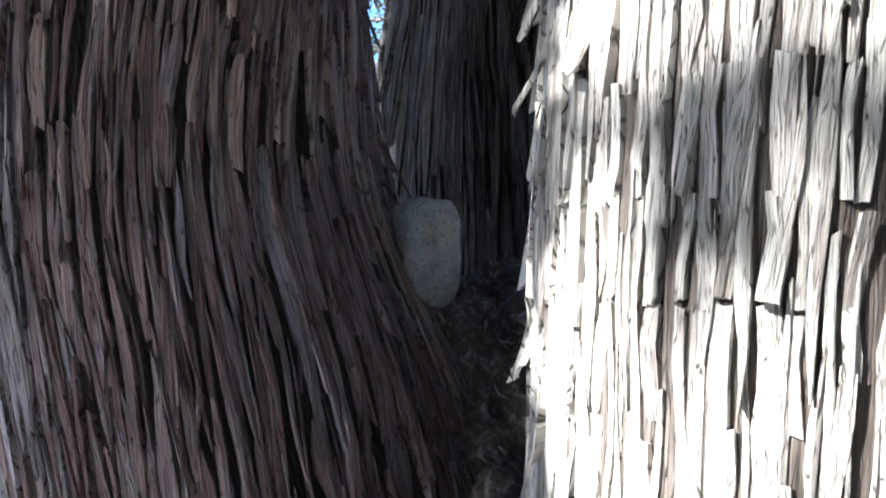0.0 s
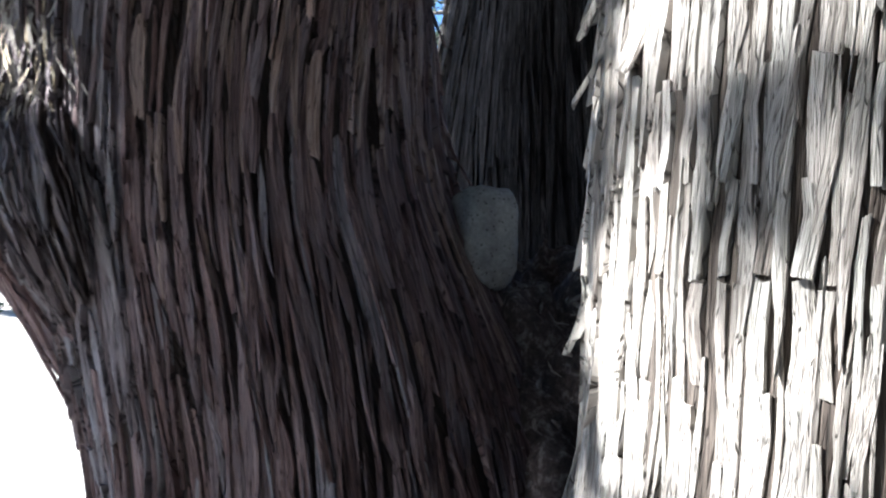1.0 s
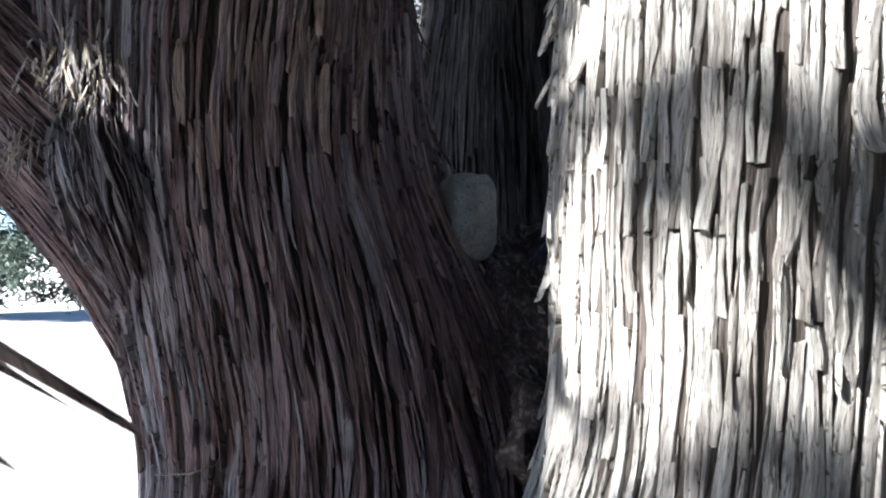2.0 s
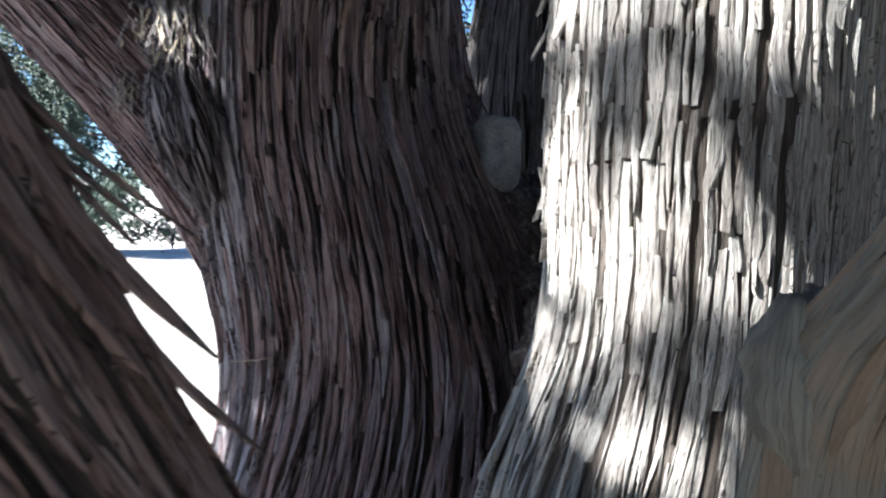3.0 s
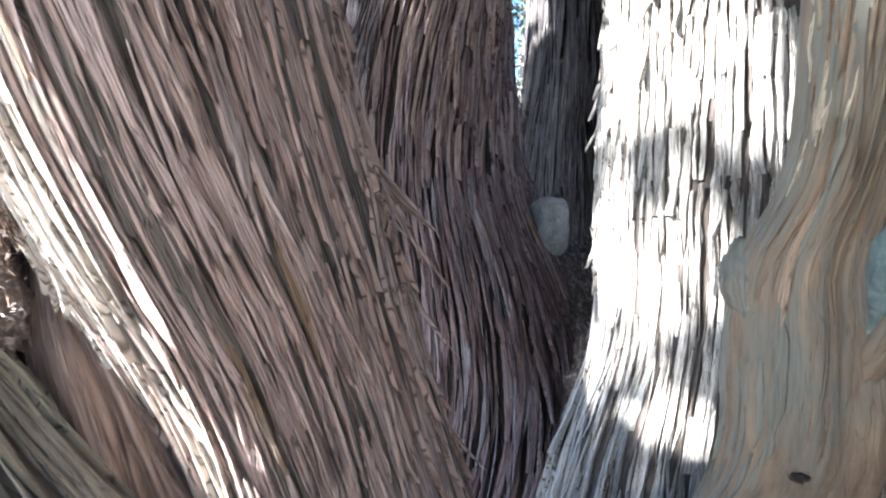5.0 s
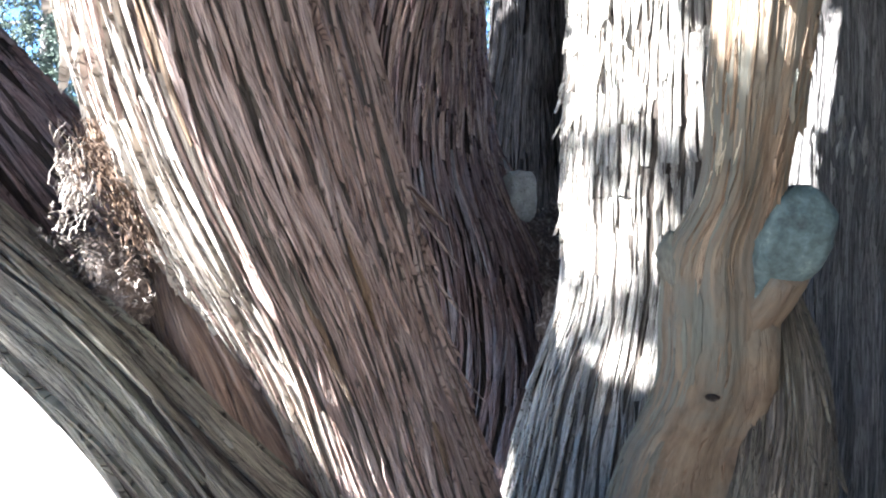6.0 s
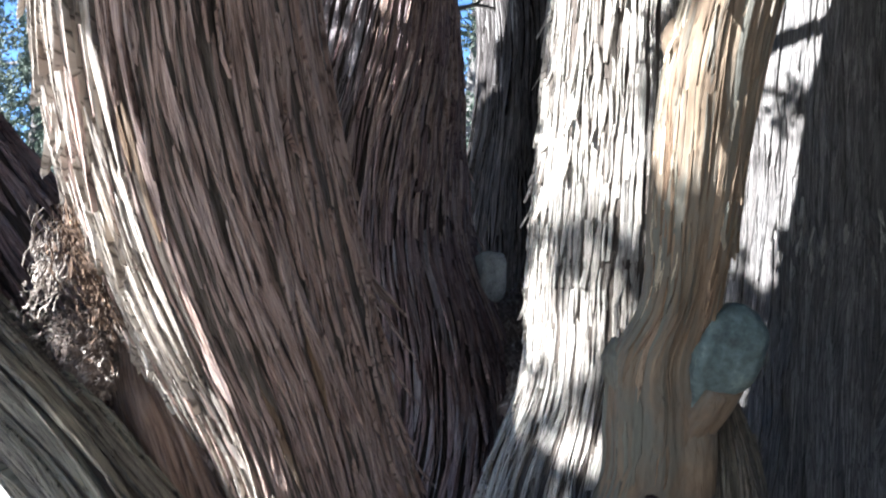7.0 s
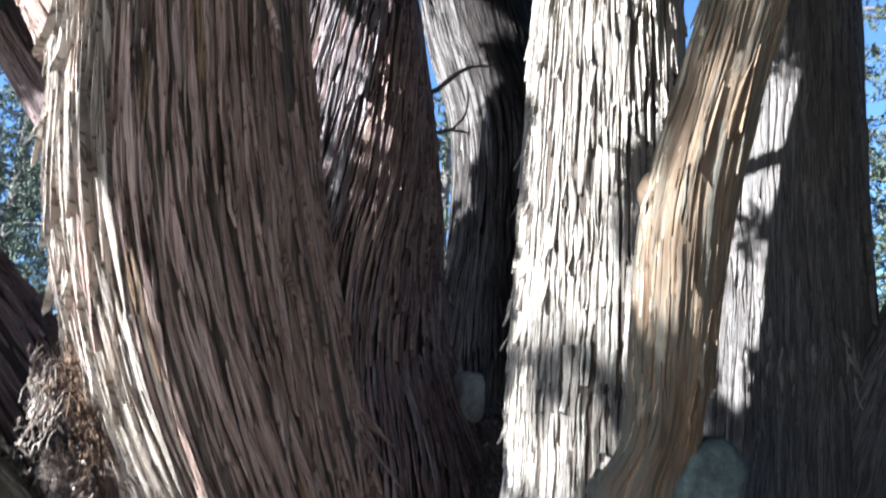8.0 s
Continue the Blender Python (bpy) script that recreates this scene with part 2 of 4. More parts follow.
class Stem:
    """A stem of the tree: rings of (x, y, z, r1, r2) joined smoothly, with a fibrous skin."""

    def __init__(self, rings, flat=True, lobes=0.03, seed=1, width=0.016, plate=0.5, rise=0.004, crack=0.005, fissure=0.006, wander=0.012, twist=0.0, flat_side=None):
        self.r = np.array(rings, dtype=float)
        d = np.linalg.norm(np.diff(self.r[:, :3], axis=0), axis=1)
        self.l = np.concatenate([[0], np.cumsum(d)])
        self.flat, self.lobes, self.seed, self.width, self.plate = flat, lobes, seed, width, plate
        self.rise, self.crack, self.fissure, self.wander, self.twist = rise, crack, fissure, wander, twist
        self.flat_side = flat_side or ()    # (degrees, half width, amount) of each side pressed flat
        self.mean = float(np.mean(self.r[:, 3:5]))
        self.slope = np.gradient(self.r, self.l, axis=0)

    def at(self, v):
        """Ring values at the length v, by cubic Hermite pieces."""
        v = np.clip(v, 0, self.l[-1])
        i = np.clip(np.searchsorted(self.l, v, side="right") - 1, 0, len(self.l) - 2)
        h = (self.l[i + 1] - self.l[i])[..., None]
        q = ((v - self.l[i])[..., None]) / h
        a, b, ma, mb = self.r[i], self.r[i + 1], self.slope[i] * h, self.slope[i + 1] * h
        return (2 * q**3 - 3 * q**2 + 1) * a + (q**3 - 2 * q**2 + q) * ma + (-2 * q**3 + 3 * q**2) * b + (q**3 - q**2) * mb

    def level(self, z):
        """The length at which the axis has the height z."""
        return float(np.interp(z, self.r[:, 2], self.l))

    def drift(self, s, v):
        w, k = self.wander, self.seed
        return 2 * w * vnoise(s * 5, v * 1.7, k) + w * vnoise(s * 14, v * 4.5, k + 1) + 0.25 * w * vnoise(s * 40, v * 16, k + 2) + self.twist * v

    def skin(self, s, v):
        """Height of the bark above the stem's smooth form at arc s and length v."""
        k, w = self.seed, self.width
        q = s + self.drift(s, v)

        def strips(q, w, key):
            i = np.floor(q / w)
            lo = lambda n: (n + 0.6 * (rnd(n, np.full(np.shape(n), key)) - 0.5)) * w
            i = np.where(q < lo(i), i - 1, np.where(q >= lo(i + 1), i + 1, i))
            a, b = lo(i), lo(i + 1)
            return i, np.minimum(q - a, b - q)

        i, e = strips(q, w, k)
        p = v / (self.plate * (0.6 + 0.8 * rnd(i, np.full(np.shape(i), k + 5)))) + rnd(i, np.full(np.shape(i), k + 6)) * 7
        j = np.floor(p)
        h = self.rise * (rnd(i, j, np.full(np.shape(i), k + 7)) - 0.35)
        h = h + self.crack * (step(e, 0.0, 0.0032) - 1) * (0.5 + rnd(i, np.full(np.shape(i), k + 8)))
        h = h + 0.7 * self.rise * (1 - (p - j)) * rnd(i, j, np.full(np.shape(i), k + 9))
        i2, e2 = strips(q + 0.003 * vnoise(s * 60, v * 9, k + 11), w * 3.7, k + 20)
        open_ = step(vnoise(i2 * 7.3, v * 2.3, k + 21), -0.2, 0.15)
        h = h + self.fissure * (step(e2, 0.0, 0.005) - 1) * open_
        h = h + 0.003 * vnoise(s * 160, v * 10, k + 12) + 0.0016 * vnoise(s * 420, v * 30, k + 13)
        return h

    def place(self, th, v, lift):
        q = self.at(v)
        c, r1, r2 = q[..., :3], q[..., 3], q[..., 4]
        n = self.lobes
        k = self.seed * 1.7
        f = 1 + n * np.sin(3 * th + k + 1.1 * v) + 0.7 * n * np.sin(5 * th + 2.3 * k - 1.4 * v) + 0.5 * n * np.sin(8 * th + k * 3 + 2.1 * v)
        for a, half, amount in self.flat_side:
            d = (th - radians(a) + math.pi) % (2 * math.pi) - math.pi
            chord = math.cos(radians(half)) / np.cos(np.clip(d, -radians(half), radians(half)))
            f = f * (1 + amount * (chord - 1))
        cx, sy = np.cos(th), np.sin(th)
        if self.flat:
            X, Y = np.array([1.0, 0, 0]), np.array([0, 1.0, 0])
            return c + ((r1 * f + lift) * cx)[..., None] * X + ((r2 * f + lift) * sy)[..., None] * Y
        v = np.clip(v, 0, self.l[-1])
        t = self.at(np.minimum(v + 0.02, self.l[-1]))[..., :3] - self.at(np.maximum(v - 0.02, 0))[..., :3]
        t /= np.linalg.norm(t, axis=-1, keepdims=True)
        Y = np.array([0, 1.0, 0]) - t * t[..., 1:2]
        Y /= np.linalg.norm(Y, axis=-1, keepdims=True)
        X = np.cross(Y, t)
        return c + ((r1 * f + lift) * cx)[..., None] * X + ((r2 * f + lift) * sy)[..., None] * Y

    def build(self, name, material, parent, fine, arc=(-205, 25), cell=(0.004, 0.008), label=""):
        """The stem's mesh: small cells on the arc (degrees) and stretch of lengths that are seen, wide ones elsewhere."""
        a0, a1 = radians(arc[0]), radians(arc[1])
        n = max(24, int((a1 - a0) * self.mean / cell[0]))
        th = np.concatenate([np.linspace(a0, a1, n), np.linspace(a1, a0 + 2 * math.pi, 26)[1:-1]])
        v0, v1 = fine
        v = np.concatenate([np.arange(0, v0, 0.06), np.arange(v0, v1, cell[1]), np.arange(v1, self.l[-1], 0.07), [self.l[-1]]])
        T, V = np.meshgrid(th, v)
        S = T * self.mean
        pts = self.place(T, V, self.skin(S, V)).reshape(-1, 3)
        m, rows = len(th), len(v)
        i, j = np.meshgrid(np.arange(m), np.arange(rows - 1))
        i, j = i.ravel(), j.ravel()
        k = (i + 1) % m
        faces = np.stack([j * m + i, j * m + k, (j + 1) * m + k, (j + 1) * m + i], 1).tolist()
        faces.append(list(range((rows - 1) * m, rows * m)))
        uv = np.stack([S.ravel(), V.ravel()], 1)
        return mesh_object(name, pts, faces, material, parent, uv, True, label)

    def strip_shape(self, s0, v0, length, width, thick, taper=0.5, lift0=0.0, lift1=0.0, lean=0.0, under=0.003, ragged=0.012, point=5.0):
        """Points, faces and unwrapping of one strip along the fibres; lift0 and lift1 part its lower and upper end from the stem."""
        n = int(min(11, max(4, length / 0.04 + 2)))
        u = np.linspace(0, 1, n)
        v = v0 + length * u
        s = s0 - self.drift(np.full(n, s0), v) + lean * (v - v0)
        s = s + 0.0025 * np.sin(u * rng.uniform(2, 7) + rng.uniform(0, 6))
        grow = np.clip(np.minimum(u, 1 - u) * point, 0, 1)
        w = width * (taper + (1 - taper) * grow)
        left, right = (-0.5 * w * (0.92 + 0.16 * rng.random(n)) for _ in (0, 1))
        right = -right
        lift = thick + lift0 * (1 - u) ** 2.5 + lift1 * u**2.5 + 0.0014 * (rng.random(n) - 0.5)
        low = lift - thick - under
        tilt = rng.uniform(-0.2, 0.2)
        mid = rng.uniform(-0.3, 0.3)
        rows, offs = [], []
        for e0, e1, h in ((left, 1.0, None), (left, 0.86, 0.9 - tilt), (left + right + mid * w, 1.0, 1.0 + rng.uniform(-0.1, 0.12)), (right, 0.86, 0.9 + tilt), (right, 1.0, None)):
            vv = v.copy()
            if h is not None:
                vv[0] -= rng.uniform(0, ragged)
                vv[-1] += rng.uniform(0, ragged)
            offs.append(e0 * e1)
            rows.append(self.place((s + e0 * e1) / self.mean, vv, low if h is None else low + (lift - low) * h))
        pts = np.concatenate(rows)
        faces = [(r * n + q, r * n + q + n, r * n + q + n + 1, r * n + q + 1) for r in range(4) for q in range(n - 1)]
        faces.append(tuple(r * n for r in range(5)))
        faces.append(tuple(r * n + n - 1 for r in range(4, -1, -1)))
        if max(lift0, lift1) > 0:
            faces += [(q + 1, 4 * n + q + 1, 4 * n + q, q) for q in range(n - 1)]
        b = rng.random(2) * 3
        uv = np.concatenate([np.stack([s0 + off + b[0], v + b[1]], 1) for off in offs])
        return pts, faces, uv

    def strip(self, material, parent, name="bark_strip", label="", **shape):
        pts, faces, uv = self.strip_shape(**shape)
        return mesh_object(name, pts, faces, material, parent, uv, False, label)

    def clothe(self, material, parent, arc, span, own, length, width, thick, taper=0.5, loose=0.05, gap=0.004, skip=0.08, extra=0.25, lines=(), point=5.0, bend=0.02, accent=None, accent_share=0.0, deep=0.0, breaks=0.75, ragged=0.012):
        """Columns of strips side by side round the arc (degrees). Those within the stretch own (heights) are parts, the rest one joined layer."""
        P, Fc, U, base = [], [], [], 0
        jobs = []
        s, s_end = radians(arc[0]) * self.mean, radians(arc[1]) * self.mean
        while s < s_end:
            w = width[0] * (width[1] / width[0]) ** rng.random()
            v = span[0] - rng.uniform(0, length[1])
            slit = rng.uniform(0.005, 0.011) if rng.random() < deep else 0.0     # some columns stand apart
            while v < span[1]:
                L = rng.uniform(*length)
                for line in lines:
                    if v < line < v + L and rng.random() < breaks:
                        L = line - v + rng.uniform(-0.006, 0.006)
                if L > 0.03 and rng.random() > skip:
                    up = rng.random() < loose
                    jobs.append(dict(s0=s + w / 2, v0=v, length=L - rng.uniform(0, 0.01), width=w - rng.uniform(0.2, 1.6) * gap, thick=rng.uniform(*thick), taper=taper,
                                     lift0=rng.uniform(0.006, 0.025) if up else 0.0, lift1=rng.uniform(0.004, 0.012) if rng.random() < loose * 0.6 else 0.0, lean=rng.uniform(-bend, bend), point=point, ragged=ragged))
                v += L
            s += w + slit
        for _ in range(int(len(jobs) * extra)):
            L = rng.uniform(*length)
            jobs.append(dict(s0=rng.uniform(radians(arc[0]), radians(arc[1])) * self.mean, v0=rng.uniform(span[0], span[1] - L), length=L * rng.uniform(0.5, 1.1), width=rng.uniform(*width) * rng.uniform(0.2, 0.9),
                             thick=thick[1] * rng.uniform(0.6, 1.3), taper=0.12, lift0=max(0.0, rng.uniform(-0.012, 0.01)), lean=rng.uniform(-2.5 * bend, 2.5 * bend), point=2.2))
        for job in jobs:
            z = float(self.at(np.array(job["v0"] + job["length"] / 2))[2])
            odd = accent is not None and rng.random() < accent_share
            if own[0] < z < own[1] or odd:
                self.strip(accent if odd else material, parent, **job)
            else:
                p, f, u = self.strip_shape(**job)
                P.append(p)
                U.append(u)
                Fc += [tuple(i + base for i in q) for q in f]
                base += len(p)
        ob = mesh_object("bark", np.concatenate(P), Fc, material, parent, np.concatenate(U), False)
        return tagged(ob, kind="stuff")
# ---------------------------------------------------------------- ground
def ground_material():
    """Pale dry earth in the open; unseen brown litter round the tree is added to cut bounced light."""
    m, t, bsdf = nodes_of("earth_with_added_dark_litter")
    co = t.nodes.new("ShaderNodeTexCoord")
    noises = []
    for scale in (0.8, 14.0, 70.0):
        n = add(t, "ShaderNodeTexNoise", Scale=scale, Detail=6.0, Roughness=0.65)
        t.links.new(co.outputs["Object"], n.inputs["Vector"])
        noises.append(n.outputs[0])
    earth = ramp(t, noises[0], [(0.3, (0.32, 0.30, 0.27)), (0.5, (0.44, 0.42, 0.38)), (0.7, (0.54, 0.52, 0.48))]).outputs[0]
    litter = ramp(t, noises[1], [(0.3, (0.045, 0.032, 0.024)), (0.55, (0.10, 0.075, 0.055)), (0.75, (0.19, 0.15, 0.11))]).outputs[0]
    far = t.nodes.new("ShaderNodeVectorMath")
    far.operation = "LENGTH"
    t.links.new(co.outputs["Object"], far.inputs[0])
    edge = t.nodes.new("ShaderNodeMath")
    edge.operation = "MULTIPLY_ADD"
    t.links.new(noises[0], edge.inputs[0])
    edge.inputs[1].default_value = 2.0
    t.links.new(far.outputs["Value"], edge.inputs[2])
    mask = t.nodes.new("ShaderNodeMapRange")
    mask.inputs["From Min"].default_value, mask.inputs["From Max"].default_value = 3.9, 4.6
    t.links.new(edge.outputs[0], mask.inputs["Value"])
    c = mixed(t, litter, earth, mask.outputs[0])
    t.links.new(c, bsdf.inputs["Base Color"])
    bsdf.inputs["Roughness"].default_value = 0.95
    bump = add(t, "ShaderNodeBump", Strength=0.6, Distance=0.02)
    t.links.new(noises[2], bump.inputs["Height"])
    t.links.new(bump.outputs[0], bsdf.inputs["Normal"])
    return m


def ground_sheet():
    n = 90
    g = np.sinh(np.linspace(-6.2, 6.2, n)) * 1.2
    X, Y = np.meshgrid(g, g)
    Z = 0.05 * vnoise(X * 0.7, Y * 0.7, 5) + 0.02 * vnoise(X * 3, Y * 3, 6)
    pts = np.stack([X, Y, Z], -1).reshape(-1, 3)
    f = [(j * n + i, j * n + i + 1, (j + 1) * n + i + 1, (j + 1) * n + i) for j in range(n - 1) for i in range(n - 1)]
    return tagged(mesh_object("ground", pts, f, ground_material()), "pale dry sunlit ground strewn with litter", "ground", kind="structure")


ground_sheet()
# ---------------------------------------------------------------- the tree
def thing(name, at, label, category, group="", kind=""):
    e = new(name)
    e.location = at
    return tagged(e, label, category, group, kind)


tree = thing("many_stemmed_tree", (0, 0, 0), "old many-stemmed conifer with shaggy fibrous brown and grey bark", "tree")

A = Stem([(-.12, .3, 0, .34, .38), (-.16, .24, .4, .26, .32), (-.216, .153, .7, .204, .285), (-.3, .031, 1.0, .202, .255), (-.365, -.166, 1.3, .218, .285),
          (-.394, -.347, 1.6, .204, .272), (-.381, -.5, 1.9, .166, .232), (-.376, -.7, 2.4, .155, .2), (-.42, -.95, 3.2, .13, .15), (-.5, -1.3, 4.4, .09, .1)], seed=11, lobes=.015, width=.017, plate=.45, wander=.008, rise=.007, fissure=.011, flat_side=((241, 37, .6), (46, 31, .95)))
B = Stem([(-.12, 1.3, 0, .66, .5), (-.2, 1.38, .5, .54, .42), (-.275, 1.424, .95, .455, .372), (-.364, 1.418, 1.2, .412, .416), (-.485, 1.41, 1.5, .37, .43), (-.55, 1.41, 1.8, .38, .43),
          (-.572, 1.42, 2.1, .375, .43), (-.665, 1.45, 2.8, .36, .40), (-.78, 1.5, 3.6, .28, .3), (-1.1, 1.6, 4.8, .18, .18)], seed=23, lobes=.012, width=.017, plate=.6, twist=-.25, crack=.008, fissure=.012, wander=.006)
C = Stem([(.2, 2.6, 0, .5, .5), (.17, 2.7, 1.0, .5, .44), (.115, 2.75, 1.84, .43, .38), (.1, 2.75, 2.3, .365, .36), (.045, 2.77, 2.9, .335, .35), (-.13, 2.8, 3.4, .33, .34), (-.48, 2.85, 4.8, .24, .24)], seed=31, lobes=.03, width=.025)
D = Stem([(0.25, 0.692, 0.0, 0.424, 0.343), (0.28, 0.758, 0.5, 0.355, 0.279), (0.31, 0.811, 0.85, 0.301, 0.236), (0.352, 0.852, 1.1, 0.267, 0.235), (0.356, 0.827, 1.4, 0.264, 0.243), (0.359, 0.79, 1.7, 0.256, 0.234),
          (0.355, 0.758, 2.05, 0.238, 0.219), (0.35, 0.73, 2.7, 0.208, 0.191), (0.34, 0.662, 3.5, 0.158, 0.143), (0.33, 0.58, 4.6, 0.09, 0.071)], seed=41, lobes=.012, width=.02, plate=.6, rise=.003, crack=.004, fissure=.006, wander=.0035)
E = Stem([(.31, .5, .3, .22, .22), (.335, .42, .55, .17, .18), (.358, .27, .8, .13, .14), (.378, .06, 1.0, .096, .115), (.36, -.06, 1.13, .088, .1), (.348, -.12, 1.22, .075, .085), (.362, -.19, 1.3, .056, .075), (.358, -.335, 1.45, .057, .075),
          (.362, -.42, 1.62, .06, .062), (.41, -.485, 1.85, .055, .05), (.49, -.57, 2.2, .05, .05), (.62, -.7, 3.0, .04, .04)], seed=53, lobes=.06, width=.03, plate=.5, rise=.003, crack=.001, fissure=.0015)
E2 = Stem([(.52, .42, .2, .16, .16), (.525, .3, .55, .12, .12), (.515, .16, .83, .088, .09), (.487, .03, 1.04, .06, .06), (.46, -.04, 1.16, .03, .03)], flat=False, seed=57, lobes=.06, width=.015)
Fs = Stem([(1.05, 1.6, 0, .5, .5), (1.12, 1.72, 1.0, .37, .36), (1.14, 1.75, 2.0, .33, .34), (1.18, 1.78, 3.0, .3, .3), (1.25, 1.8, 4.6, .22, .22)], seed=61, lobes=.03, width=.025)
F2 = Stem([(1.2, 1.65, .4, .25, .25), (1.4, 1.58, 1.1, .24, .24), (1.62, 1.5, 1.7, .22, .22), (2.05, 1.45, 2.3, .19, .19), (2.8, 1.4, 3.2, .14, .14)], flat=False, seed=67, lobes=.04, width=.025)
G1 = Stem([(-.4, .14, .35, .19, .19), (-.55, .01, .8, .15, .15), (-.653, -.02, 1.10, .145, .145), (-.835, -.043, 1.325, .124, .124), (-1.06, -.053, 1.565, .113, .113), (-1.4, -.06, 2.0, .115, .115), (-1.95, -.3, 2.6, .085, .085)], flat=False, seed=71, lobes=.05, width=.025)
G2 = Stem([(-0.291, 0.082, 0.355, 0.169, 0.169), (-0.412, -0.150, 0.750, 0.110, 0.110), (-0.505, -0.235, 0.900, 0.089, 0.089), (-0.605, -0.266, 1.021, 0.083, 0.083), (-0.687, -0.277, 1.095, 0.082, 0.082), (-0.770, -0.277, 1.164, 0.082, 0.082), (-1.146, -0.361, 1.494, 0.084, 0.084), (-1.800, -0.446, 1.990, 0.063, 0.063)], flat=False, seed=79, lobes=.06, width=.03, rise=.003, crack=.003)
WEB = Stem([(-.31, .02, .45, .17, .17), (-.38, -.06, .72, .12, .12), (-.44, -.12, .9, .08, .08), (-.485, -.15, 1.02, .068, .068), (-.54, -.155, 1.13, .052, .052), (-.58, -.15, 1.24, .03, .03)], flat=False, seed=81, lobes=.05, width=.02, rise=.003, crack=.003)
H = Stem([(-.55, 1.25, 1.2, .16, .16), (-.68, 1.18, 1.42, .15, .15), (-.88, 1.14, 1.64, .14, .14), (-1.08, 1.12, 1.83, .13, .13), (-1.5, 1.05, 2.3, .11, .11), (-2.1, 1.0, 3.1, .08, .08)], flat=False, seed=83, lobes=.04, width=.02)
A2 = Stem([(-.4, -.4, 1.5, .1, .1), (-.5, -.44, 1.76, .07, .07), (-.6, -.46, 1.92, .055, .055), (-.74, -.48, 2.09, .05, .05), (-1.1, -.62, 2.4, .045, .045), (-1.7, -.9, 2.8, .05, .05)], flat=False, seed=89, lobes=.04, width=.02)
BOLE = Stem([(.1, .95, 0, 1.15, 1.2), (.1, .9, .2, .8, .9), (.1, .85, .36, .6, .72), (.1, .82, .46, .42, .55), (.1, .8, .5, .12, .2)], seed=97, lobes=.05, width=.04)

# cores under the strips are coloured dark to paint shade in the gaps
stemA = A.build("stem", BARK_CLEFT_SHADE, tree, (A.level(.62), A.level(2.2)), label="leaning stem with long brown bark strips")
stemB = B.build("stem", BARK_INNER_SHADE, tree, (B.level(.7), B.level(2.9)), label="broad shaded stem with red-brown bark")
stemC = C.build("stem", BARK_BACK_SHADED, tree, (C.level(.9), C.level(3.9)), cell=(.007, .014), label="deeply shaded stem at the back of the tree")
stemD = D.build("stem", BARK_CLEFT_SHADE, tree, (D.level(.55), D.level(2.75)), cell=(.0035, .007), label="sunlit stem with weathered grey plates of bark")
stemE = E.build("limb", BARK_LIMB, tree, (E.level(.6), E.level(2.1)), arc=(-230, 50), cell=(.003, .007), label="smooth ochre limb with peeling patches")
limbE = E2.build("limb", BARK_LIMB_GREY, tree, (.3, 1.0), arc=(-230, 50), cell=(.003, .008))
stemF = Fs.build("stem", BARK_DARK, tree, (Fs.level(.7), Fs.level(3.5)), cell=(.006, .012), label="half-shaded dark stem")
limbF = F2.build("limb", BARK_DARK, tree, (.4, 2.2), cell=(.007, .014))
limbG1 = G1.build("limb", BARK_INNER_SHADE, tree, (.4, 2.0), cell=(.004, .009))
limbG2 = G2.build("limb", BARK_CLEFT_SHADE, tree, (.3, 1.5), cell=(.003, .008), label="grey limb leaning away from the crotch")
web = WEB.build("web", BARK_RUST, tree, (.1, .75), arc=(-230, 50), cell=(.004, .009), label="smooth rust-brown bark joining two limbs")
limbH = H.build("limb", BARK_RED, tree, (0, 1.2), arc=(-230, 50), cell=(.004, .01))
limbA = A2.build("limb", BARK_BROWN, tree, (0, 1.0), arc=(-230, 50), cell=(.004, .01))
bole = BOLE.build("bole", BARK_DARK, tree, (0, .01), arc=(-180, 150), cell=(.03, .05))

# ---------------------------------------------------------------- bark of the stems
rest = dict(taper=.3, loose=.1, point=2.6, gap=.002, skip=.01, extra=1.0, bend=.03)
# paler strips as far as the terminator paint the sun on this side
A.clothe(BARK_SUNLIT, stemA, (-215, -93), (A.level(.45), A.level(2.25)), (1.12, 1.38), (.10, .42), (.008, .026), (.002, .011), accent=BARK_BROWN, accent_share=.2, **rest)
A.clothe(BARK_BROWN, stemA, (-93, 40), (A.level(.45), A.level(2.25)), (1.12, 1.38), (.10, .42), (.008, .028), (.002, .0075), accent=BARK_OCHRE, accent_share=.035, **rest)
breaks = [B.level(z) for z in (1.55, 1.68)]
rest = dict(taper=.45, loose=.1, point=3.0, gap=.0035, skip=.03, deep=.22, breaks=.4, extra=1.1, bend=.03)
# bark hues differ by side; plum also carries blue shade, red deep shade
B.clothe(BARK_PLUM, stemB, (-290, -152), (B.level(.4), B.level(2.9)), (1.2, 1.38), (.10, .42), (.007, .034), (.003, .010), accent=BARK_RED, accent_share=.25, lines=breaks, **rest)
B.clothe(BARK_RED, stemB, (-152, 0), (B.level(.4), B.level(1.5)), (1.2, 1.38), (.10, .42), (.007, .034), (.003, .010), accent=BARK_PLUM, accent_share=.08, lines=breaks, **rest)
# upper strips partly in paler brown, to paint the extra light there
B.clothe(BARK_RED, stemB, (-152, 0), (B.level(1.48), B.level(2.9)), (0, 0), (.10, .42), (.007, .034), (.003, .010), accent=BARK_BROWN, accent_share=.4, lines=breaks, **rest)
joints = [D.level(z) for z in (1.265, 1.36, 1.435, 1.53, 1.64, 1.76, 1.9)]
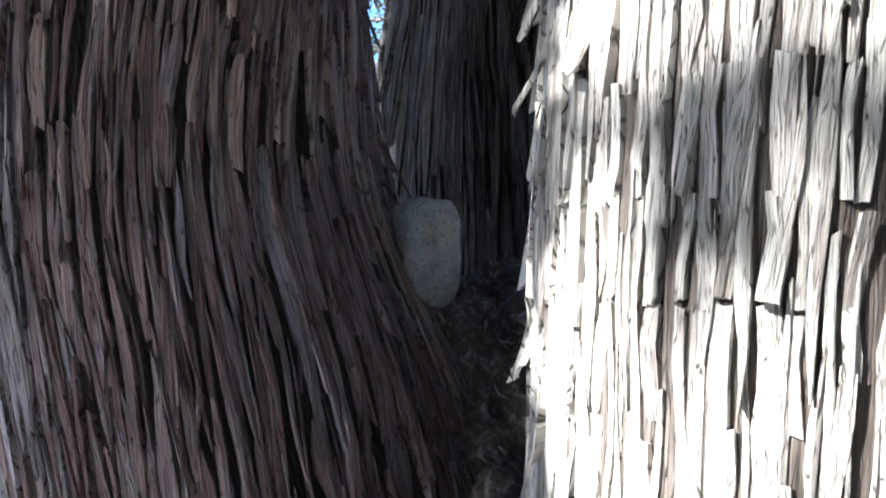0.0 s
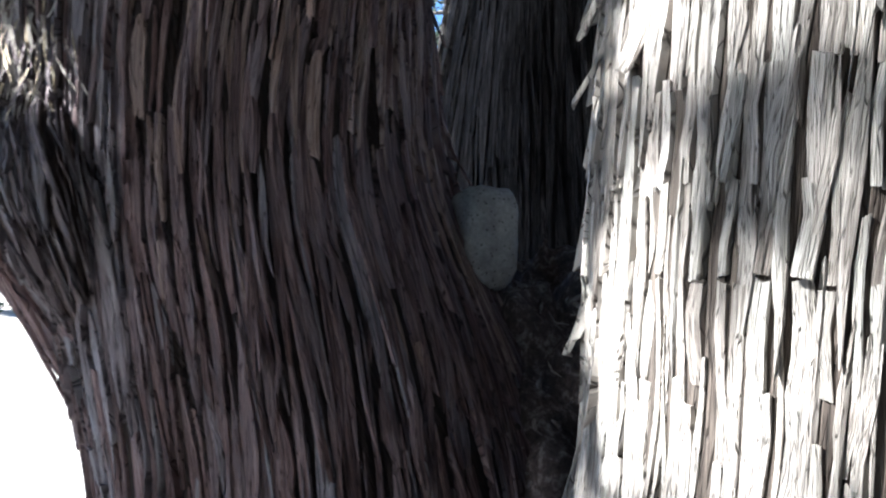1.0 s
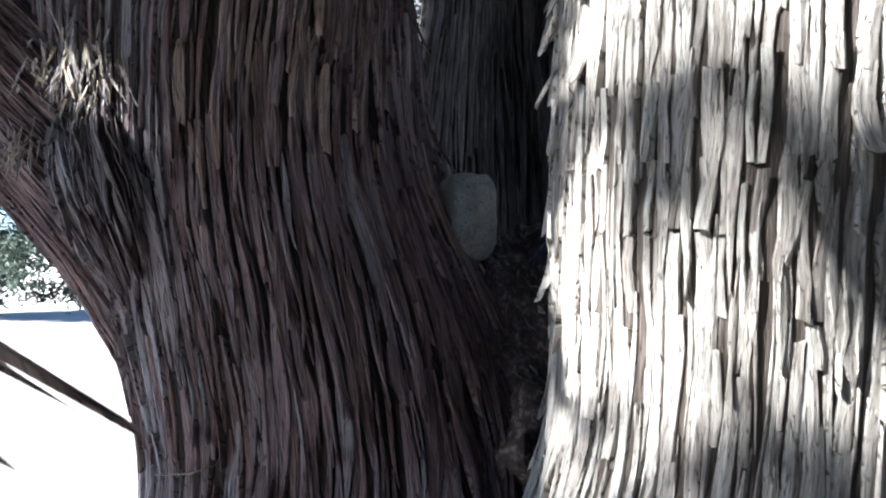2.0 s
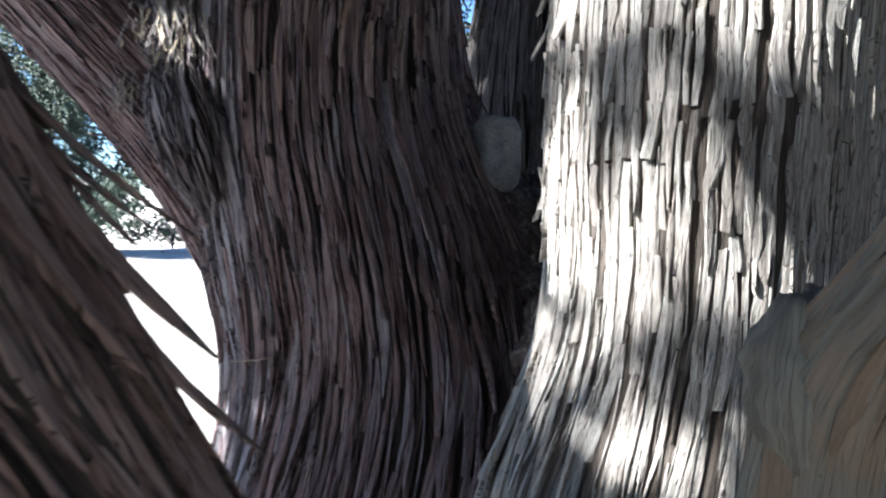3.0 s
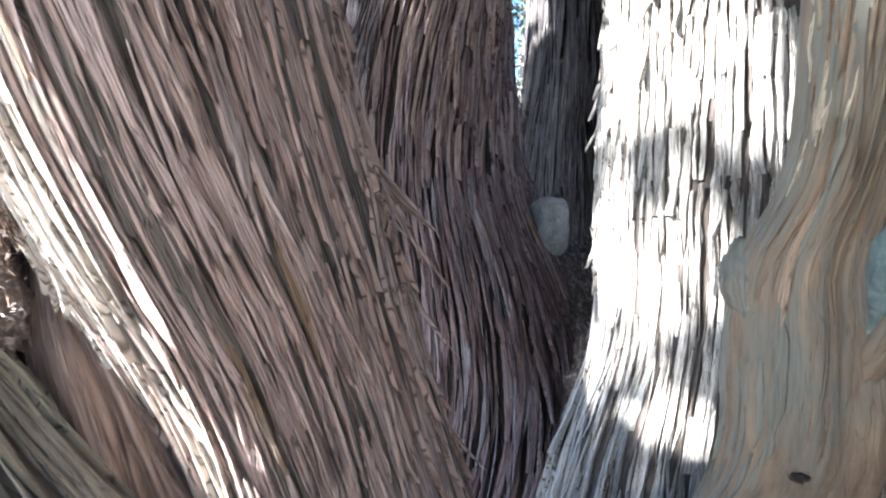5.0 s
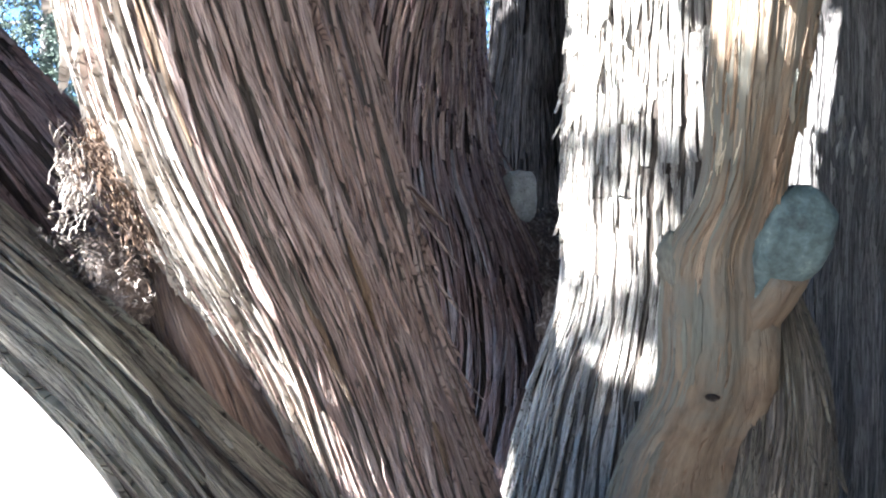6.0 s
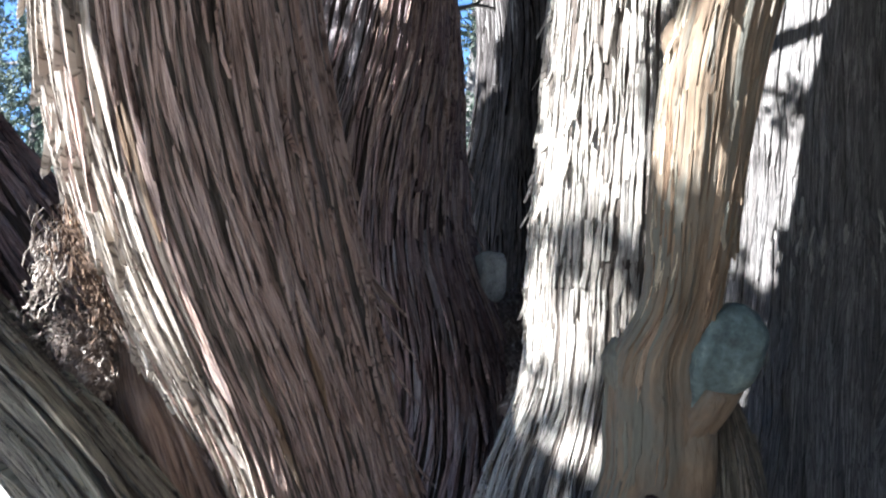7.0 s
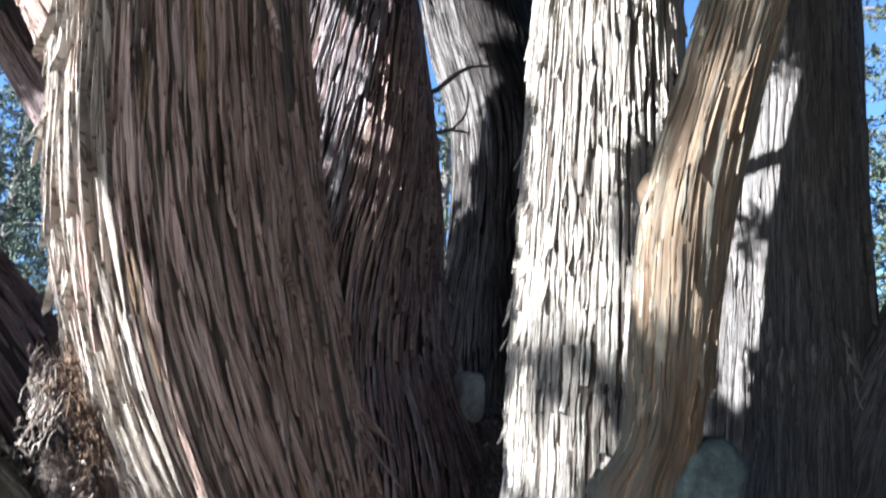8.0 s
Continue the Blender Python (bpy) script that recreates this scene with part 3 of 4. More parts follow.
D.clothe(BARK_GREY, stemD, (-200, 20), (D.level(1.14), D.level(1.75)), (1.22, 1.48), (.09, .30), (.008, .034), (.004, .0075), taper=.86, loose=.07, gap=.0022, skip=.02, extra=.5, bend=.014,
         lines=joints, deep=.3, breaks=.62, point=7.0, ragged=.006)
D.clothe(BARK_GREY, stemD, (-200, 20), (D.level(1.74), D.level(2.75)), (0, 0), (.10, .32), (.007, .026), (.004, .009), taper=.6, loose=.16, gap=.003, skip=.04, extra=.7, bend=.02, lines=joints, deep=.3, breaks=.4)
D.clothe(BARK_GREY, stemD, (-200, 20), (D.level(.4), D.level(1.16)), (0, 0), (.12, .40), (.006, .022), (.003, .007), taper=.3, loose=.05, gap=.003, skip=.03, extra=.7, bend=.03, deep=.3, point=2.6)
Fs.clothe(BARK_DARK, stemF, (-200, 20), (Fs.level(.8), Fs.level(3.4)), (1.5, 1.65), (.25, .7), (.02, .045), (.003, .010), taper=.25, point=2.8, gap=.002, extra=.6, bend=.03)
# upper sunward arc gets greyer strips as if lit, the rest shade-black
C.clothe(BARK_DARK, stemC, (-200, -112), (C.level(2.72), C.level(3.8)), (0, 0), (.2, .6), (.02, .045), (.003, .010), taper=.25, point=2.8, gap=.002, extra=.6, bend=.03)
C.clothe(BARK_BACK_SHADED, stemC, (-200, 20), (C.level(1.0), C.level(3.8)), (1.5, 1.62), (.3, .8), (.025, .05), (.003, .010), taper=.25, point=2.8, gap=.002, extra=.6, bend=.03)
G1.clothe(BARK_RED, limbG1, (-200, 60), (.5, 1.9), (1.2, 1.35), (.12, .4), (.014, .035), (.003, .008), taper=.25, point=2.8, gap=.002, extra=.6, bend=.03)
G2.clothe(BARK_SLATE, limbG2, (-200, 60), (.3, 1.5), (1.0, 1.12), (.2, .6), (.016, .048), (.003, .010), taper=.25, point=2.8, gap=.002, extra=.6, bend=.03)
WEB.clothe(BARK_RUST, web, (-230, 50), (.1, .72), (0, 0), (.1, .3), (.008, .026), (.0006, .004), taper=.25, point=2.8, gap=.002, skip=.3, extra=.4, bend=.04, loose=.06)
H.clothe(BARK_RED, limbH, (-230, 50), (0.1, 1.2), (1.5, 1.6), (.12, .4), (.010, .022), (.003, .008), taper=.25, point=2.8, gap=.002, extra=.6, bend=.03)
A2.clothe(BARK_BROWN, limbA, (-230, 50), (0.05, 1.0), (1.75, 1.85), (.12, .4), (.010, .02), (.003, .007), taper=.25, point=2.8, gap=.002, extra=.6, bend=.03)
F2.clothe(BARK_DARK, limbF, (-200, 60), (.4, 2.0), (1.4, 1.5), (.2, .6), (.02, .045), (.003, .010), taper=.25, point=2.8, gap=.002, extra=.6, bend=.03)
E.clothe(BARK_LIMB, stemE, (-230, 50), (E.level(.55), E.level(1.3)), (0, 0), (.12, .4), (.008, .026), (.0002, .0014), taper=.3, skip=.7, extra=.1, loose=.0)
E.clothe(BARK_LIMB, stemE, (-150, 50), (E.level(1.22), E.level(2.2)), (1.36, 1.5), (.06, .22), (.006, .018), (.001, .0045), taper=.25, skip=.12, extra=.5, loose=.0, gap=.002, accent=BARK_OCHRE, accent_share=.1, deep=.25, bend=.03)
E.clothe(BARK_PEELED, stemE, (-225, -124), (E.level(1.3), E.level(2.2)), (1.36, 1.9), (.025, .09), (.008, .028), (.0004, .0022), taper=.5, skip=.35, extra=.3, loose=.0, accent=BARK_OCHRE, accent_share=.15, bend=.06)
E.clothe(BARK_OCHRE, stemE, (-120, -60), (E.level(.75), E.level(1.3)), (0, 0), (.04, .16), (.006, .018), (.0002, .0012), taper=.2, skip=.8, extra=.1, bend=.05, loose=.0)
E.clothe(BARK_OLIVE, stemE, (-235, -130), (E.level(.55), E.level(1.36)), (1.1, 1.25), (.08, .3), (.010, .03), (.0006, .003), taper=.3, skip=.2, extra=.1, loose=.0, gap=.001)
E2.clothe(BARK_LIMB_GREY, limbE, (-230, 50), (.3, 1.0), (0, 0), (.08, .3), (.007, .02), (.002, .005), taper=.3, gap=.002)

# ---------------------------------------------------------------- foliage
def spray_points(n, size, gen):
    """Small pointed scale leaves along drooping twigs: n leaves within size."""
    twig = gen.normal(0, 1, (max(3, n // 14), 3))
    twig /= np.linalg.norm(twig, axis=1, keepdims=True)
    k = gen.integers(0, len(twig), n)
    d = twig[k]
    at = d * (gen.random((n, 1)) ** 0.7) * size
    at[:, 2] -= 0.25 * np.linalg.norm(at, axis=1) ** 2 / size
    side = np.cross(d, gen.normal(0, 1, (n, 3)))
    side /= np.linalg.norm(side, axis=1, keepdims=True) + 1e-9
    along = d + 0.9 * gen.normal(0, 1, (n, 3)) * 0.5
    along /= np.linalg.norm(along, axis=1, keepdims=True)
    return at, along, side


def foliage(name, centres, sizes, leaves, leaf, parent, gen, label=""):
    P, Fc = [], []
    base = 0
    for c, r in zip(centres, sizes):
        at, along, side = spray_points(leaves, r, gen)
        ln = leaf * (0.7 + 0.8 * gen.random((leaves, 1)))
        a = at + np.asarray(c)
        quad = np.stack([a, a + along * ln * 0.5 + side * ln * 0.22, a + along * ln, a + along * ln * 0.5 - side * ln * 0.22], 1)
        P.append(quad.reshape(-1, 3))
        i = base + 4 * np.arange(leaves)
        Fc += np.stack([i, i + 1, i + 2, i + 3], 1).tolist()
        base += 4 * leaves
    ob = mesh_object(name, np.concatenate(P), Fc, LEAF, parent, None, False, label)
    return tagged(ob, kind="stuff")


# clumps of crown added out of view, with gaps that let sun onto chosen spots
sun_on_grey_stem = [(.125, .675, 1.56, .047), (.115, .71, 1.37, .055), (.12, .7, 1.31, .06), (.12, .69, 1.24, .05), (.31, .6, 1.24, .045), (.37, .6, 1.22, .035), (.39, .57, 1.52, .03), (.13, .66, 1.73, .06), (.22, .6, 1.74, .055),
                    (.33, .58, 1.73, .05), (.44, .6, 1.64, .04), (.18, .6, 1.9, .12), (.22, .58, 2.1, .16), (.3, .56, 2.35, .2), (.42, .6, 1.95, .07), (.07, .75, .97, .025), (.25, .63, .95, .025), (.33, .6, .9, .02)]
sun_on_leaning_stem = [(-0.47, -0.28, 1.12, 0.09), (-0.5, -0.34, 1.22, 0.12), (-0.52, -0.44, 1.4, 0.13), (-0.52, -0.54, 1.6, 0.13), (-0.5, -0.6, 1.8, 0.09), (-0.5, -0.6, 2.0, 0.1), (-0.43, -0.2, 1.0, 0.08), (-0.38, -0.05, 0.85, 0.07),
                       (-0.3, 0.05, 0.7, 0.06), (-0.585, -0.42, 1.32, 0.02), (-0.45, -0.44, 1.3, 0.1), (-0.47, -0.49, 1.45, 0.1), (-0.5, -0.56, 1.65, 0.1), (-0.36, -0.33, 1.1, 0.1), (-0.3, -0.2, 0.95, 0.09)]
sun_on_smooth_limb = [(.36, -.535, 1.85, .042), (.335, -.515, 1.76, .036), (.31, -.49, 1.65, .042), (.29, -.425, 1.53, .042), (.285, -.385, 1.45, .04), (.295, -.325, 1.38, .03)]
sun_on_far_stem = [(0.97, 1.44, 2.0, 0.14), (0.94, 1.44, 1.75, 0.1), (0.9, 1.46, 1.9, 0.1), (1.03, 1.44, 2.3, 0.15), (1.05, 1.44, 2.6, 0.1), (0.9, 1.45, 1.58, 0.04), (1.07, 1.4, 1.67, 0.045), (1.14, 1.38, 1.86, 0.03), (1.26, 1.38, 1.66, 0.045), (1.34, 1.4, 1.64, 0.03)]
sun_on_back_stem = [(-0.17, 2.45, 3.12, 0.1), (-0.19, 2.48, 2.72, 0.06), (-0.15, 2.45, 3.42, 0.1), (-0.18, 2.5, 2.9, 0.07), (-0.22, 2.5, 2.45, 0.035)]
sun_on_broad_stem = [(-0.29, 1.0, 1.18, 0.012), (-0.69, 0.95, 1.63, 0.08), (-0.64, 0.95, 1.63, 0.05), (-0.77, 0.98, 1.51, 0.03), (-0.55, 1.02, 2.5, 0.055), (-0.51, 1.02, 2.29, 0.04), (-0.56, 1.03, 2.7, 0.06), (-0.43, 1.08, 2.66, 0.02), (-0.36, 1.06, 2.25, 0.012)]
GAPS = sun_on_grey_stem + sun_on_leaning_stem + sun_on_smooth_limb + sun_on_far_stem + sun_on_back_stem + sun_on_broad_stem
# small openings over the litter in the fork and the foot and shoulder of the leaning stem
PRUNED = [(-0.61, -0.34, 1.29, 0.04), (-0.615, -0.28, 1.21, 0.025), (-0.56, -0.25, 1.16, 0.03), (-0.31, -0.19, 0.93, 0.05), (-0.28, -0.2, 0.89, 0.05), (-0.36, -0.22, 1.02, 0.05), (-0.523, -0.621, 1.85, 0.07), (-0.52, -0.62, 1.97, 0.06)]
# where only the veil shades the grey stem
THINNED = [(.25, .587, 1.5, .05), (.29, .575, 1.56, .05), (.31, .58, 1.47, .04), (.19, .615, 1.53, .04), (.353, .549, 1.82, .06), (.21, .615, 1.41, .03), (.265, .595, 1.39, .03)]
# what the added clumps shade: corners of a box, number of clumps
shade_on_broad_stem = [((-0.85, 0.95, 0.5), (-0.02, 1.15, 2.9), 330), ((-0.35, 1.0, 0.5), (0.1, 1.2, 1.15), 130), ((-0.15, 1.15, 0.6), (0.25, 1.65, 1.4), 420)]
shade_on_leaning_stem = [((-0.68, -0.33, 1.0), (-0.55, -0.22, 1.1), 45, 2.7, 4.5), ((-0.52, -0.64, 1.72), (-0.34, -0.6, 1.78), 9, 3.0, 4.5), ((-1.3, 1.0, 1.4), (-0.78, 1.15, 2.3), 70), ((-1.1, -0.42, 1.05), (-0.7, -0.25, 1.5), 70, 2.7, 5.0, 0.7), ((-1.3, -0.5, 0.6), (-0.66, -0.05, 1.9), 200), ((-1.25, -0.5, 0.75), (-0.5, -0.25, 1.4), 500)]
shade_on_smooth_limb = [((0.39, -0.28, 1.16), (0.49, -0.2, 1.34), 34, 2.7, 4.0), ((0.42, -0.1, 0.6), (0.6, 0.15, 1.05), 90), ((0.28, -0.5, 0.8), (0.5, 0, 2.0), 260), ((0.38, -0.3, 1.1), (0.5, -0.15, 1.36), 60),
                        ((0.3, -0.25, 0.6), (0.62, 0.05, 1.2), 150), ((0.3, -0.5, 1.3), (0.48, -0.3, 1.9), 50)]
shade_on_far_stem = [((1.17, 1.38, 1.4), (1.5, 1.6, 3.2), 160), ((1.06, 1.4, 1.5), (1.2, 1.5, 2.0), 40), ((0.88, 1.44, 2.06), (1.1, 1.5, 2.11), 9, 3.0, 4.0), ((0.75, 1.38, 0.5), (1.6, 1.7, 1.45), 130), ((1.3, 1.3, 1.0), (2.2, 1.5, 2.6), 130),
                     ((1.1, 1.36, 0.9), (1.9, 1.5, 1.55), 120)]
shade_on_back_stem = [((-0.03, 2.4, 2.9), (0.4, 2.6, 3.8), 260), ((-0.1, 2.4, 2.55), (0.4, 2.6, 3.1), 180), ((-0.17, 2.4, 2.1), (0.4, 2.6, 2.7), 180), ((-0.35, 2.35, 1.0), (0.45, 2.6, 2.45), 1000)]
SHADE = shade_on_broad_stem + shade_on_leaning_stem + shade_on_smooth_limb + shade_on_far_stem + shade_on_back_stem


def crown():
    gen = np.random.default_rng(3)
    s = np.array(SUN)
    a = np.cross(s, [0, 0, 1.0])
    a /= np.linalg.norm(a)
    b = np.cross(a, s)
    holes = np.array([(np.dot(g[:3], a), np.dot(g[:3], b), g[3]) for g in GAPS])

    def free(q, r, share=0.7, more=0.0):
        d = np.hypot(holes[:, 0] - q @ a, holes[:, 1] - q @ b) - holes[:, 2]
        return (d > r * share + more).all()

    def prune(centres, sizes, spots):
        cut = np.array([(np.dot(g[:3], a), np.dot(g[:3], b), g[3]) for g in spots])
        kept = [(q, r) for q, r in zip(centres, sizes) if (np.hypot(cut[:, 0] - q @ a, cut[:, 1] - q @ b) - cut[:, 2] > .7 * r).all()]
        return [q for q, r in kept], [r for q, r in kept]

    centres, sizes = [], []
    for lo, hi, count, *reach in SHADE:
        near, far, *more = reach or (2.7, 6.0, 0.7)
        share, small, large = (0, .05, .11) if not more else (more[0], .05, .11) if len(more) == 1 else more
        made = tries = 0
        while made < count and tries < 20 * count:
            tries += 1
            q = gen.uniform(lo, hi) + s * gen.uniform(near, far)
            r = gen.uniform(small, large)
            ahead = q[1] + 1.7
            low = q[2] < 1.3 + .72 * math.hypot(q[0] - .14, ahead) and abs(q[0] - .14) < .65 * ahead + .2     # keeps the view between the stems free
            if not low and (not share or free(q, r, share)):
                centres.append(q)
                sizes.append(r)
                made += 1
    centres, sizes = prune(centres, sizes, THINNED)
    # thin even unseen veil added high between sun and grey stem, open at gaps
    veil = np.random.default_rng(5)
    for u in np.arange(.08, .62, .0545):
        for v in np.arange(.7, 2.05, .0545):
            q = a * (u + veil.uniform(-.03, .03)) + b * (v + veil.uniform(-.03, .03)) + s * veil.uniform(6.0, 9.5)
            r = veil.uniform(.06, .09)
            if free(q, r, .5):
                centres.append(q)
                sizes.append(r)
    tuft = np.array((-.672, .96, 1.615))
    for _ in range(150):                            # narrows the beam on the knot of the broad stem
        q = veil.uniform((-.84, .95, 1.46), (-.5, 1.0, 1.8)) + s * veil.uniform(3.0, 5.0)
        r = veil.uniform(.03, .05)
        if math.hypot((q - tuft) @ a, (q - tuft) @ b) > .055 + .8 * r:
            centres.append(q)
            sizes.append(r)
    centres, sizes = prune(centres, sizes, PRUNED)
    foliage("foliage", centres, sizes, 42, .045, tree, gen, "dark green scale-leaved foliage added out of view to shade the stems")
    # unseen outer clumps, added to hold back sky light
    centres, sizes = [], []
    while len(centres) < 3000:
        q = gen.uniform((-4.8, -5.5, 2.6), (4.8, 5.0, 6.6))
        r = gen.uniform(.22, .42)
        away = math.hypot(q[0] - .1, q[1] + 1.6)
        if q[2] - r < (2.3 + .62 * away if q[1] > -2.2 else 2.6) or not free(q, r, 1.0, .05):
            continue
        centres.append(q)
        sizes.append(r)
    # low clumps out of view on the right, added to deepen shade
    low = 0
    while low < 800:
        q = gen.uniform((2.5, -3.5, .9), (4.6, 2.2, 4.2))
        r = gen.uniform(.22, .42)
        if free(q, r):
            centres.append(q)
            sizes.append(r)
            low += 1
    # clumps above the middle, added to block light from overhead
    for _ in range(330):
        q = gen.uniform((-1.6, .3, 4.4), (2.2, 3.9, 6.2))
        r = gen.uniform(.22, .42)
        if free(q, r):
            centres.append(q)
            sizes.append(r)
    centres, sizes = prune(centres, sizes, PRUNED)
    foliage("foliage", centres, sizes, 125, .08, tree, gen, "dark green scale-leaved foliage added out of view to block sky light")


crown()


# ---------------------------------------------------------------- knots, stub, loose strips
def lump(name, centre, radii, material, parent, turn=(0, 0, 0), power=2.0, rough=0.08, freq=6.0, n=(40, 28), label=""):
    """A rounded body: power 2 is an ellipsoid, more is squarer; rough pushes its skin in and out."""
    th, ph = np.meshgrid(np.linspace(0, 2 * math.pi, n[0], endpoint=False), np.linspace(0.02, math.pi - 0.02, n[1]))
    d = np.stack([np.sin(ph) * np.cos(th), np.sin(ph) * np.sin(th), np.cos(ph)], -1).reshape(-1, 3)
    k = (np.abs(d) ** power).sum(1) ** (-1 / power)
    f = np.array([noise.fractal(Vector(q * freq * 0.5), 1.0, 2.0, 4) for q in d])
    pts = d * (k * (1 + rough * f))[:, None] * np.array(radii)
    m = np.array(Euler([radians(q) for q in turn]).to_matrix())
    pts = pts @ m.T + np.array(centre)
    a, b = n
    faces = [(j * a + i, (j + 1) * a + i, (j + 1) * a + (i + 1) % a, j * a + (i + 1) % a) for j in range(b - 1) for i in range(a)]
    faces += [list(range(a)), list(range(a * (b - 1), a * b))[::-1]]
    uv = np.stack([th.ravel() * radii[0], ph.ravel() * radii[2]], 1)
    return mesh_object(name, pts, faces, material, parent, uv, True, label)


def flakes(name, centres, size, material, parent, gen, label="", long=3.0, lie=None):
    """Thin chips and threads of bark lying about: one joined mesh."""
    P, Fc = [], []
    for i, c in enumerate(centres):
        d = gen.normal(0, 1, 3) if lie is None else gen.normal(0, .35, 3) + lie
        d /= np.linalg.norm(d)
        w = np.cross(d, gen.normal(0, 1, 3))
        w /= np.linalg.norm(w)
        u = np.cross(d, w)
        L, W, T = size * gen.uniform(.5, 1.6), size / long * gen.uniform(.4, 1.4), size * .06
        bend = u * L * gen.uniform(-.35, .35)
        rows = [(-L / 2, .4), (0, 1), (L / 2, .25)]
        q = [np.asarray(c) + d * a + (bend if j == 1 else 0) + w * W * k * sgn + u * T * up for j, (a, k) in enumerate(rows) for sgn, up in ((-.5, 0), (.5, 0), (0, 1))]
        P += q
        o = 9 * i
        Fc += [(o, o + 1, o + 2), (o + 6, o + 8, o + 7)]
        for j in (0, 3):
            Fc += [(o + j, o + j + 3, o + j + 4, o + j + 1), (o + j + 1, o + j + 4, o + j + 5, o + j + 2), (o + j + 2, o + j + 5, o + j + 3, o + j)]
    return tagged(mesh_object(name, P, Fc, material, parent, None, False, label), kind="stuff")


def cut_stub():
    """The sawn side limb: a neck that swells into a rounded, lichened end."""
    axis = [(.40, .04, 1.06, .010), (.41, -.03, 1.10, .024), (.418, -.125, 1.142, .026), (.427, -.172, 1.178, .035), (.436, -.198, 1.215, .051), (.441, -.212, 1.25, .054), (.444, -.221, 1.283, .049), (.445, -.226, 1.31, .034), (.445, -.227, 1.322, .012)]
    a, n = np.array(axis), 40
    l = np.linspace(0, len(a) - 1, 40)
    i = np.minimum(l.astype(int), len(a) - 2)
    q = (l - i)[:, None]
    q = a[i] * (1 - q) + a[i + 1] * q
    for _ in range(3):
        q[1:-1] = 0.25 * q[:-2] + 0.5 * q[1:-1] + 0.25 * q[2:]
    pts = []
    for c in q:
        for k in range(n):
            t = 2 * math.pi * k / n
            f = 1 + 0.12 * noise.fractal(Vector((math.cos(t) * 1.9, math.sin(t) * 1.9, c[2] * 26)), 1.0, 2.0, 4) + 0.03 * noise.noise(Vector((math.cos(t) * 7, math.sin(t) * 7, c[2] * 120)))
            deep = max(f * math.sin(t) * 0.9, -0.55 + 0.1 * f * math.sin(t))      # the sawn side is nearly flat
            pts.append((c[0] + c[3] * f * math.cos(t), c[1] + c[3] * deep, c[2] + 0.12 * c[3] * math.sin(t)))
    faces = [(r * n + k, r * n + (k + 1) % n, (r + 1) * n + (k + 1) % n, (r + 1) * n + k) for r in range(len(q) - 1) for k in range(n)]
    faces.append([(len(q) - 1) * n + k for k in range(n)])
    return mesh_object("cut_stub", pts, faces, LICHEN, stemE, None, True, "rounded sawn stub covered in blue-green lichen")


cut_stub()
NECK = Stem([(.35, .12, .93, .04, .04), (.38, .015, 1.03, .04, .04), (.407, -.075, 1.11, .037, .037), (.427, -.145, 1.17, .04, .04), (.436, -.185, 1.205, .038, .038)], flat=False, seed=59, lobes=.05, width=.02, rise=.002, crack=.002, fissure=.003)
neck = NECK.build("neck", BARK_LIMB, stemE, (0, .4), arc=(-230, 50), cell=(.003, .008), label="smooth brown neck of the sawn limb")
lump("knob", (.285, -.12, 1.212), (.03, .04, .045), BARK_OLIVE, stemE, rough=.2)
lump("knob", (.408, -.345, 1.46), (.014, .025, .026), BARK_OLIVE, stemE, rough=.15)
lump("knob", (.312, -.44, 1.66), (.02, .025, .03), BARK_LIMB, stemE, rough=.1)

# small dark lump, its colour standing for the shade in a hole
lump("knot_hole", (.356, -.040, .980), (.012, .006, .006), BARK_INNER_SHADE, stemE, (20, 0, 15), rough=.3)

# ragged knot on the broad stem, where a limb broke off
KNOT = Stem([(-0.617, 1.10, 1.24, .03, .03), (-0.622, 1.065, 1.32, .07, .06), (-0.632, 1.04, 1.40, .092, .075), (-0.642, 1.035, 1.48, .096, .08), (-0.657, 1.05, 1.555, .08, .07), (-0.672, 1.09, 1.62, .045, .04)], seed=103, lobes=.05, width=.01, plate=.2, wander=.008, twist=.12)
knot = KNOT.build("knot", BARK_INNER_SHADE, stemB, (.02, .4), arc=(-230, 50), cell=(.004, .006), label="rounded knot wrapped in dark twisted fibres")
KNOT.clothe(BARK_PLUM, knot, (-230, 50), (.02, .36), (0, 0), (.06, .18), (.004, .013), (.002, .007), taper=.2, point=2.4, gap=.002, extra=1.0, bend=.05, loose=.1)
# solid lump coloured dark as the shadow slit under the splinters
lump("hollow", (-.668, .99, 1.555), (.04, .016, .014), BARK_INNER_SHADE, stemB, (0, 12, 0), rough=.3, freq=9)
gen = np.random.default_rng(17)
